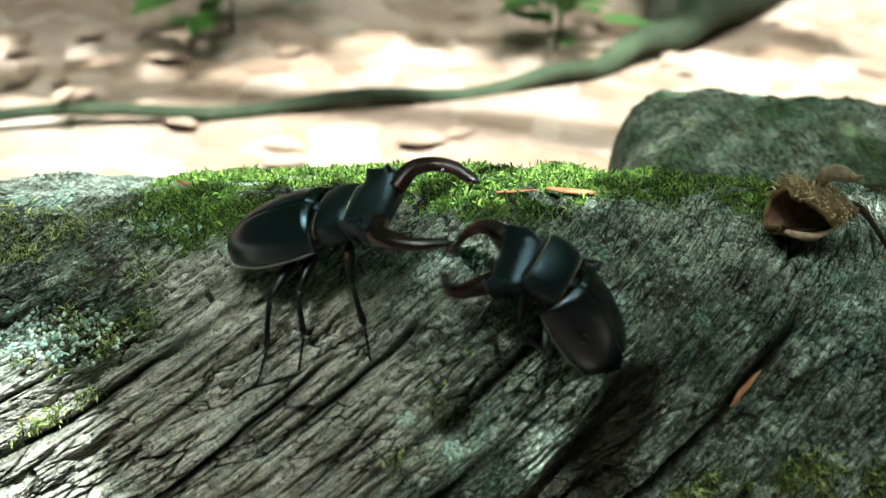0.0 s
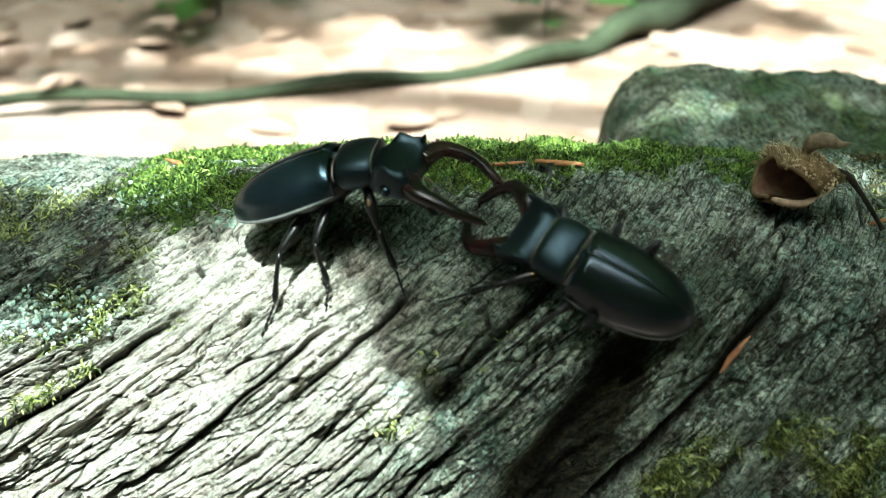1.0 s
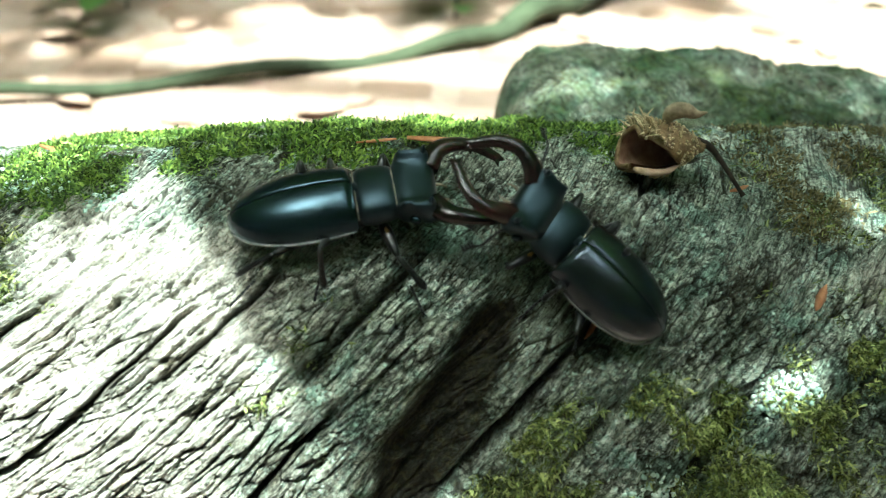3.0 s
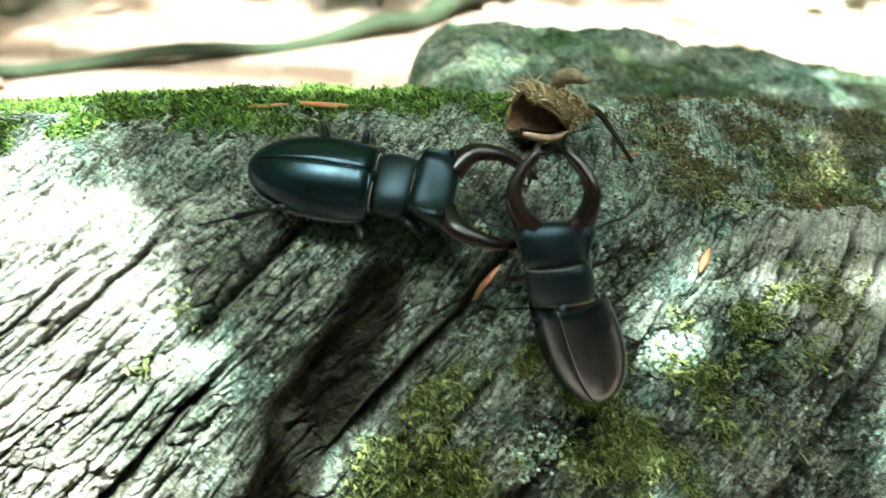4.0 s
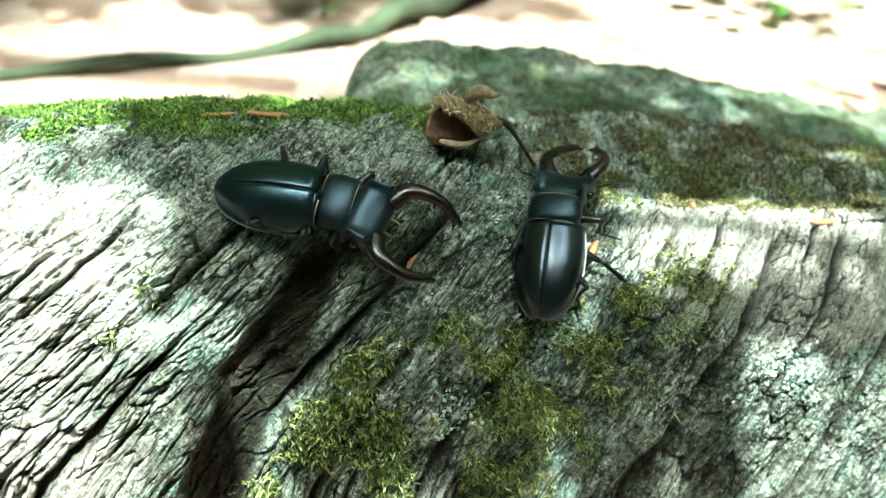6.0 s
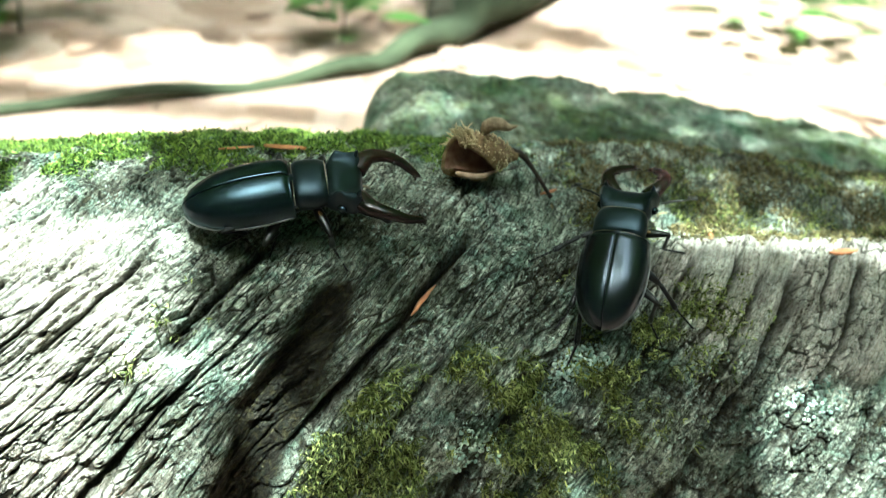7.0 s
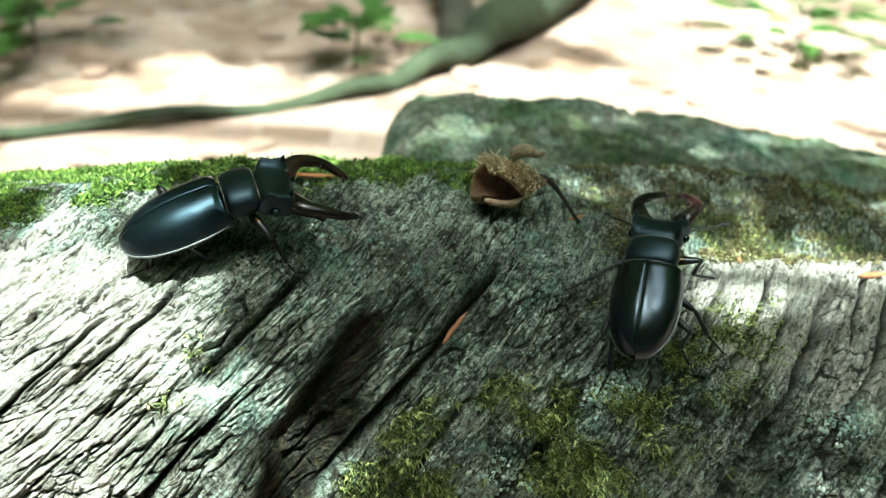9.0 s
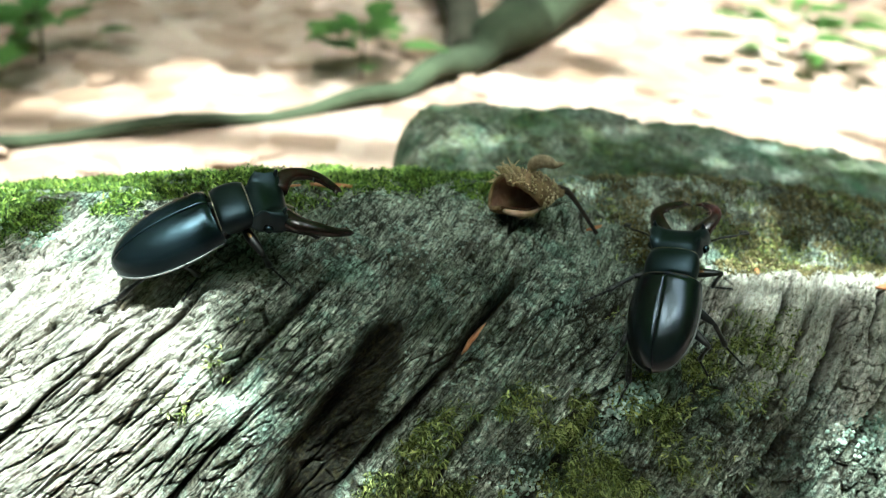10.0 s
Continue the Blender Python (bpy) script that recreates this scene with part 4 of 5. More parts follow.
def build_far_woods():
    """An unseen beech wood added around to darken what the shells reflect: trunks, and foliage that closes overhead but
    for a gap above and one towards the sun.
    """
    rng = np.random.default_rng(77)
    trunks, v = [], []
    for k in range(70):
        a, r = rng.uniform(0, 2 * math.pi), rng.uniform(9, 22)
        x, y = r * math.cos(a), r * math.sin(a)
        trunks.append(tube([(x, y, -0.1), (x + 0.1, y, 4), (x + rng.normal(0, 0.3), y, 8.5)], [rng.uniform(0.2, 0.4), 0.22, 0.12], 8))
    s, gap = np.array(SUN_WAY), np.array([0.02, -0.34, 0.94])
    gap /= np.linalg.norm(gap)
    for k in range(15000):
        z, a, r = rng.uniform(0.0, 1.0), rng.uniform(0, 2 * math.pi), rng.uniform(8, 15)
        way = np.array([math.cos(a) * math.sqrt(1 - z * z), math.sin(a) * math.sqrt(1 - z * z), z])
        p = way * r
        off = p - np.array([0, 0.6, 0])
        if np.linalg.norm(off - s * (off @ s)) < 2.7 or way @ gap > math.cos(radians(31 + rng.normal(0, 4.0))) or p[2] < 0.3:
            continue
        d = rng.normal(0, 1, 3) * np.array([1, 1, 0.4])
        twig_leaf(v, p, d / np.linalg.norm(d), np.array([rng.normal(0, 0.6), rng.normal(0, 0.6), 1.0]), rng.uniform(0.6, 1.2))
    for k in range(4200):
        a, r = rng.uniform(0, 2 * math.pi), rng.uniform(10, 45)
        z = rng.uniform(5, 9) if k % 3 else rng.uniform(0.1, 2.2)
        d = rng.normal(0, 1, 3) * np.array([1, 1, 0.3])
        twig_leaf(v, (r * math.cos(a), r * math.sin(a), z), d / np.linalg.norm(d), np.array([rng.normal(0, 0.6), rng.normal(0, 0.6), 1.0]), rng.uniform(1.2, 2.6) if k % 3 else rng.uniform(0.5, 1.2))
    tagged(part("far_trees", join(*trunks), BARK), "unseen grey beech trunks added around the place", "woods", kind="stuff")
    tagged(part("far_foliage", leaf_mesh(v), LEAF), "unseen green foliage added around to shut out sky and sun", "woods", kind="stuff")


build_far_woods()


def build_litter():
    """Dry beech leaves lying loose on the ground behind the logs."""
    rng = np.random.default_rng(31)
    v = []
    for k in range(800):
        x, y = rng.uniform(-0.9, 1.2), rng.uniform(0.36, 1.6)
        a = rng.uniform(0, 2 * math.pi)
        d = np.array([math.cos(a), math.sin(a), rng.normal(0, 0.05)])
        twig_leaf(v, np.array([x, y, rng.uniform(-0.004, 0.006)]), d / np.linalg.norm(d), np.array([rng.normal(0, 0.10), rng.normal(0, 0.10), 1.0]), rng.uniform(0.020, 0.036))
    tagged(part("dry_leaves", leaf_mesh(v), DRY_LEAF), "scattered dry pale brown beech leaves on the ground", "leaf litter", kind="stuff")


build_litter()


def build_undergrowth(x, y, size, seed, label):
    rng = np.random.default_rng(seed)
    thing = new("seedling")
    tagged(thing, label, "plant", "seedlings on the forest floor")
    thing.location = (x, y, 0)
    v = []
    for i in range(int(8 + 300 * size)):
        a, r = rng.uniform(0, 2 * math.pi), rng.uniform(0.02, 1) * size
        p = np.array([r * math.cos(a), r * math.sin(a), rng.uniform(0.02, 0.06)])
        d = np.array([math.cos(a), math.sin(a), rng.uniform(-0.2, 0.3)])
        twig_leaf(v, p, d / np.linalg.norm(d), np.array([0, 0, 1.0]), rng.uniform(0.025, 0.045))
    part("leaves", leaf_mesh(v), LEAF, thing)
    part("stem", tube([(0, 0, -0.01), (0.003, 0, 0.03), (0, 0.003, 0.055)], [0.0016, 0.0012, 0.0008], 6), BARK, thing)


build_undergrowth(-0.235, 0.60, 0.060, 1, "bright green beech seedling in the leaf litter")
build_undergrowth(0.475, 0.65, 0.07, 2, "green seedling among the dry leaves")
build_undergrowth(0.035, 0.585, 0.035, 3, "green seedling beside the fallen branch")


# ---- stag beetles (lengths in millimetres, turned into metres by mm) ----
def elytron_geo(side, mm):
    nu, nv = 44, 16
    top, low = [], []
    for i in range(nu):
        u = i / (nu - 1)
        x = -31 + 31 * u
        w = 10.9 * (1 - (1 - min(u / 0.66, 1)) ** 2.2) ** 0.52
        w = max(w, 0.3) * (1 - 0.07 * smooth(u, 0.72, 1.0))
        hgt = 7.1 * (1 - (1 - min(u / 0.66, 1)) ** 2.1) ** 0.60 * (1 - 0.06 * smooth(u, 0.7, 1.0)) * (1 - 0.22 * smooth(u, 0.94, 1.0))
        for j in range(nv):
            t = (0.0, 0.012)[j] if j < 2 else (j - 1) / (nv - 2)
            y = 0.06 + (w - 0.06) * math.sin(t * math.pi / 2)
            z = -1.4 + (hgt + 1.4) * math.cos(t * math.pi / 2) ** 0.95
            if j == 0:
                z -= 0.22
            top.append((x, side * y, z))
            low.append((x, side * y * 0.95, z - 0.35))
    n = nu * nv
    f = []
    for i in range(nu - 1):
        for j in range(nv - 1):
            a = i * nv + j
            q = (a, a + nv, a + nv + 1, a + 1)
            f.append(q if side < 0 else q[::-1])
            q = (n + a, n + a + 1, n + a + nv + 1, n + a + nv)
            f.append(q if side < 0 else q[::-1])
        for j in (0, nv - 1):
            a = i * nv + j
            f.append((a, a + nv, n + a + nv, n + a))
    for i in (0, nu - 1):
        for j in range(nv - 1):
            a = i * nv + j
            f.append((a, a + 1, n + a + 1, n + a))
    return np.array(top + low) * mm, f


def blocky(stations, mm, sides=28, power=2.6):
    """A body lofted along x: (x, half width, top, bottom) at each station."""
    loops = []
    for x, w, zt, zb in stations:
        a = np.linspace(0, 2 * math.pi, sides, endpoint=False)
        c, s = np.cos(a), np.sin(a)
        y = w * np.sign(c) * np.abs(c) ** (2 / power)
        z = np.where(s > 0, zt * np.abs(s) ** (2 / power), zb * np.abs(s) ** (2 / power))
        loops.append(np.stack([np.full(sides, x), y, z], -1))
    return rings(np.array(loops) * mm)


def rim(x, w, zt, zb, r, mm, arc=(0.0, math.pi)):
    """A thin hairy fringe round the top of a body station."""
    a = np.linspace(arc[0], arc[1], 30)
    c, s = np.cos(a), np.sin(a)
    y = w * np.sign(c) * np.abs(c) ** (2 / 2.6)
    z = zt * np.abs(s) ** (2 / 2.6)
    return tube(np.stack([np.full(30, x), y, z], -1) * mm, np.full(30, r * mm), 5)


FEMUR, TIBIA, TARSUS = (10.5, 11.0, 12.5), (10.5, 11.0, 12.5), (8.5, 8.5, 9.0)   # front, middle, hind
HIPS = ((5.5, 4.5, -4.6), (-4.5, 5.0, -5.2), (-11.0, 5.0, -5.2))


def femur_geo(length, mm):
    s = np.linspace(0, 1, 9)
    r = [0.8, 1.25, 1.5, 1.6, 1.55, 1.4, 1.2, 1.0, 0.65]
    return tube(np.stack([s * length, 0 * s, 0.35 * np.sin(s * math.pi)], -1) * mm, np.array(r) * mm, 8, 0.8)


def tibia_geo(length, mm, side):
    s = np.linspace(0, 1, 9)
    r = [0.62, 0.78, 0.76, 0.74, 0.76, 0.84, 0.95, 1.1, 0.6]
    limb = tube(np.stack([s * length, 0 * s, 0.2 * np.sin(s * math.pi)], -1) * mm, np.array(r) * mm, 7, 0.8)
    thorns = [tube(np.array([(length * u, 0, 0.3), (length * (u + 0.06), 0.2, 1.5)]) * mm, [0.3 * mm, 0.04 * mm], 5) for u in (0.45, 0.62, 0.8, 0.95)]
    return join(limb, *thorns)


def tarsus_geo(length, mm):
    bits = []
    for k in range(4):
        a, b = k * length * 0.17, (k + 1) * length * 0.17
        bits.append(tube(np.array([(a, 0, 0), ((a + b) / 2, 0, 0.05), (b, 0, 0)]) * mm, np.array([0.26, 0.36, 0.45]) * mm, 6))
    bits.append(tube(np.array([(0.68 * length, 0, 0), (0.86 * length, 0, 0.1), (length * 0.93, 0, 0)]) * mm, np.array([0.26, 0.34, 0.4]) * mm, 6))
    for s in (-1, 1):
        bits.append(tube(np.array([(0.93 * length, 0, 0), (0.98 * length, 0.35 * s, 0.05), (1.03 * length, 0.5 * s, -0.35)]) * mm, np.array([0.2, 0.13, 0.04]) * mm, 5))
    return join(*bits)


def jaw_geo(side, mm, bulge, tip):
    c = bent([(18.6, side * 5.6, 0.4), (22.0, side * (bulge - 1.6), 1.3), (27.0, side * bulge, 0.6), (32.0, side * (0.55 * bulge + 0.45 * tip + 1.2), -1.4), (36.0, side * (tip + 0.9), -3.6), (38.6, side * tip, -5.0)], 26)
    r = np.interp(np.linspace(0, 1, 26), [0, 0.12, 0.35, 0.6, 0.85, 1.0], [3.2, 2.9, 2.2, 1.75, 1.25, 0.15])
    limb = tube(c * mm, r * mm, 10, 0.72)
    teeth = []
    for u, h, r0 in ((0.55, 2.6, 0.85), (0.64, 1.0, 0.5), (0.72, 1.1, 0.5), (0.80, 0.9, 0.45), (0.87, 2.4, 0.8)):
        p = c[int(u * 25)]
        t = c[int(u * 25) + 1] - c[int(u * 25) - 1]
        t = t / np.linalg.norm(t)
        inward = np.array([t[1] * side, -t[0] * side, 0.0])
        inward = inward if inward[1] * side < 0 else -inward
        q = p + inward * (0.9 + h) + t * 0.5 * h * (1 if u > 0.6 else 0.2)
        teeth.append(tube(np.array([p, (p + q) / 2, q]) * mm, np.array([r0, r0 * 0.7, 0.08]) * mm, 6))
    return join(limb, *teeth)


NECK = Vector((5.0, 0.0, 0.0))


def build_beetle(label, size, shell, jaw, bulge, tip, head_wide, spread):
    mm = 0.001 * size
    thing = new("stag_beetle")
    tagged(thing, label, "beetle", "fighting stag beetles")
    part("abdomen", blocky([(-29, 1.5, -1.2, -2.2), (-26, 5.5, -0.9, -4.2), (-20, 8.2, -0.6, -5.8), (-12, 9.2, -0.4, -6.4), (-4, 9.0, -0.4, -6.2), (1.5, 7.6, 0.5, -5.2), (4, 6.0, 0.5, -4.2)], mm), LEG_BLACK, thing, "black segmented underside")
    part("elytron", elytron_geo(-1, mm), shell, thing, "smooth glossy wing case")
    part("elytron", elytron_geo(1, mm), shell, thing, "smooth glossy wing case")
    for s in (-1, 1):
        edge = np.array([q for q in elytron_geo(s, mm)[0][15:44 * 16:16]])[1:43]
        edge = np.concatenate([edge[:1] * np.array([1.0, 0.3, 1.0]), edge])
        # thin tube along the edge, pale to stand for reflected light
        part("margin", tube(edge, np.interp(np.arange(43), [0, 3, 38, 42], [0.30, 0.42, 0.36, 0.15]) * mm, 6), MARGIN_GLINT, thing, "thin raised margin of the wing case with its glint painted pale")
    part("scutellum", tube(np.array([(1.2, 0, 3.6), (-0.6, 0, 4.5), (-2.6, 0, 5.05)]) * mm, np.array([1.7, 1.3, 0.1]) * mm, 8, 0.3), HEAD_BLACK, thing)
    chest = part("pronotum", moved(blocky([(0.4, 6.2, 2.6, -3.4), (0.8, 7.7, 3.8, -4.2), (2.0, 8.3, 4.3, -4.6), (5.0, 8.6, 4.5, -4.8), (8.0, 8.2, 4.3, -4.6), (9.6, 7.6, 3.8, -4.2), (10.4, 6.2, 2.9, -3.6)], mm, 32, 2.4), Matrix.Translation(-NECK * mm)), HEAD_BLACK, thing, "broad black thorax shield")
    part("hair_fringe", moved(rim(0.5, 8.0, 3.75, 0, 0.16, mm, (-0.05, math.pi + 0.05)), Matrix.Translation(-NECK * mm)), FRINGE, chest, "golden hair fringe")
    part("hair_fringe", moved(rim(10.0, 7.2, 3.55, 0, 0.18, mm, (-0.05, math.pi + 0.05)), Matrix.Translation(-NECK * mm)), FRINGE, chest, "golden hair fringe")
    hw = head_wide
    skull = blocky([(8.5, 6.0, 2.4, -3.2), (10.2, hw - 2.6, 3.1, -3.6), (11.2, hw - 1.6, 3.7, -3.8), (12.4, hw - 1.2, 3.9, -3.9), (13.6, hw - 1.3, 4.0, -3.9), (15.5, hw - 0.4, 4.2, -3.8), (17.6, hw + 0.3, 4.4, -3.4), (19.2, hw - 0.3, 3.7, -2.8), (20.2, hw - 1.6, 2.4, -2.0)], mm, 36, 3.4)
    sk = skull[0] / mm
    mid = np.exp(-(sk[:, 1] / (0.62 * hw)) ** 4) * smooth(sk[:, 0], 13, 18) * (sk[:, 2] > 1)
    sk[:, 2] -= 2.0 * mid
    crest = np.exp(-((np.abs(sk[:, 1]) - hw * 0.86) / 1.4) ** 2) * smooth(sk[:, 0], 10.4, 11.8) * (1 - 0.55 * smooth(sk[:, 0], 13, 16)) * (1 - smooth(sk[:, 0], 18.5, 20)) * (sk[:, 2] > 1)
    sk[:, 2] += 3.4 * crest
    head = part("head", moved((sk * mm, skull[1]), Matrix.Translation(-NECK * mm)), HEAD_BLACK, thing, "broad dull black head with raised crests")
    for s in (-1, 1):
        part("mandible", moved(jaw_geo(s, mm, bulge, tip), Matrix.Translation(-NECK * mm)), jaw, head, "antler-like toothed dark red-brown jaw")
        eye = tube(np.array([(13.6, s * (hw - 1.6), -0.6), (14.6, s * (hw - 0.2), -0.6), (14.9, s * (hw + 0.35), -0.6)]) * mm, np.array([1.3, 1.15, 0.3]) * mm, 9)
        horn = tube(np.array([(18.0, s * hw * 0.80, 3.0), (18.6, s * hw * 0.82, 5.2), (18.9, s * hw * 0.80, 6.2)]) * mm, np.array([1.1, 0.6, 0.06]) * mm, 7)
        part("horn", moved(horn, Matrix.Translation(-NECK * mm)), HEAD_BLACK, head)
        part("eye", moved(eye, Matrix.Translation(-NECK * mm)), SHELL, head)
        a = bent([(17.5, s * (hw - 1.2), -1.4), (19.5 + 1.5 * (1 - spread), s * (hw + 3.4 * spread), -0.8), (20.5 + 3 * (1 - spread), s * (hw + 7.2 * spread), -0.8)], 8)
        b = bent([(20.5 + 3 * (1 - spread), s * (hw + 7.2 * spread), -0.8), (22.2 + 4 * (1 - spread), s * (hw + 9.0 * spread), -1.4), (23.2 + 5 * (1 - spread), s * (hw + 11.2 * spread), -2.4)], 8)
        feeler = [tube(a * mm, np.linspace(0.32, 0.4, 8) * mm, 6), tube(b * mm, np.full(8, 0.3) * mm, 6)]
        for k in range(4):
            p = b[3 + k]
            feeler.append(tube(np.array([p, p + np.array([1.4, -0.4 * s, 0.0])]) * mm, np.array([0.36, 0.26]) * mm, 5))
        part("antenna", moved(join(*feeler), Matrix.Translation(-NECK * mm)), LEG_BLACK, head, "elbowed antenna with a comb-like club")
    palps = [tube(np.array([(19.5, s * 2.0, -2.0), (21.5, s * 2.4, -2.8), (23.0, s * 2.0, -3.6)]) * mm, np.array([0.4, 0.35, 0.3]) * mm, 6) for s in (-1, 1)]
    part("palps", moved(join(*palps), Matrix.Translation(-NECK * mm)), FRINGE, head, "amber mouth brush")
    legs = []
    for s in (-1, 1):
        for k in range(3):
            leg = part("leg", femur_geo(FEMUR[k], mm), LEG_BLACK, thing)
            tib = part("tibia", tibia_geo(TIBIA[k], mm, s), LEG_BLACK, leg)
            tar = part("tarsus", tarsus_geo(TARSUS[k], mm), LEG_BLACK, leg)
            if k == 0:
                part("hair_patch", tube(np.array([(2.0, 0, 0.9), (4.0, 0, 1.15), (5.6, 0, 1.05)]) * mm, np.array([0.35, 0.65, 0.3]) * mm, 7), AMBER, leg, "amber hair patch")
            legs.append((s, k, leg, tib, tar))
    return thing, chest, head, legs, mm


def limb_pose(a, b, up):
    """A pose at a whose x axis points to b."""
    x = (b - a).normalized()
    y = up.cross(x)
    y = y.normalized() if y.length > 1e-6 else Vector((0, 1, 0))
    z = x.cross(y)
    m = Matrix((x, y, z)).transposed().to_4x4()
    m.translation = a
    return m


def walk_beetle(beetle, rows, head_rows, foot_rows):
    """Key a beetle: its body, its bending neck, and legs that reach for footholds on the log."""
    thing, chest, head, legs, mm = beetle
    times = [t for t, m in rows]
    walk(thing, rows)
    walk(head, [(t, Matrix.Translation(NECK * mm) @ pose(0, 0, 0, *h)) for t, *h in head_rows])
    walk(chest, [(t, Matrix.Translation(NECK * mm) @ pose(0, 0, 0, *[0.35 * a for a in h])) for t, *h in head_rows])
    for s, k, leg, tib, tar in legs:
        lf, lt, ls = FEMUR[k] * mm, TIBIA[k] * mm, TARSUS[k] * mm
        hip = Vector(HIPS[k]) * mm
        hip.y *= s
        la, lb, lc = [], [], []
        for (t, m), foot in zip(rows, foot_rows[(s, k)]):
            inv = m.inverted()
            surf, out, _ = log_under(np.array(foot))
            toe = inv @ (Vector(surf) + Vector(out) * 0.0006)
            up = (inv.to_3x3() @ Vector(out)).normalized()
            away = toe - hip
            flat = (away - up * away.dot(up))
            flat = flat.normalized() if flat.length > 1e-6 else Vector((0, s, 0))
            ankle = toe - flat * ls * 0.75 + up * 0.0016
            reach = (ankle - hip)
            far = min(reach.length, (lf + lt) * 0.985)
            ankle = hip + reach.normalized() * far
            d = (lf * lf - lt * lt + far * far) / (2 * far)
            hgt = math.sqrt(max(lf * lf - d * d, 0))
            line = reach.normalized()
            rise = Vector((0, 0.35 * s, 1.0))
            rise = (rise - line * rise.dot(line)).normalized()
            knee = hip + line * d + rise * hgt
            fem = limb_pose(hip, knee, Vector((0, 0, 1)))
            finv = fem.inverted()
            la.append((t, fem))
            lb.append((t, finv @ limb_pose(knee, ankle, Vector((0, 0, 1)))))
            toe2 = ankle + (toe - ankle).normalized() * ls
            lc.append((t, finv @ limb_pose(ankle, toe2, Vector((0, 0, 1)))))
        walk(leg, la)
        walk(tib, lb)
        walk(tar, lc)


LEFT = build_beetle("large black stag beetle with wide open red-brown jaws", 1.0, SHELL, JAW, 11.8, 9.0, 10.0, 0.25)
RIGHT = build_beetle("glossy blue-black stag beetle with curved dark red jaws", 0.95, SHELL_BROWN, JAW, 9.4, 3.2, 9.5, 1.0)


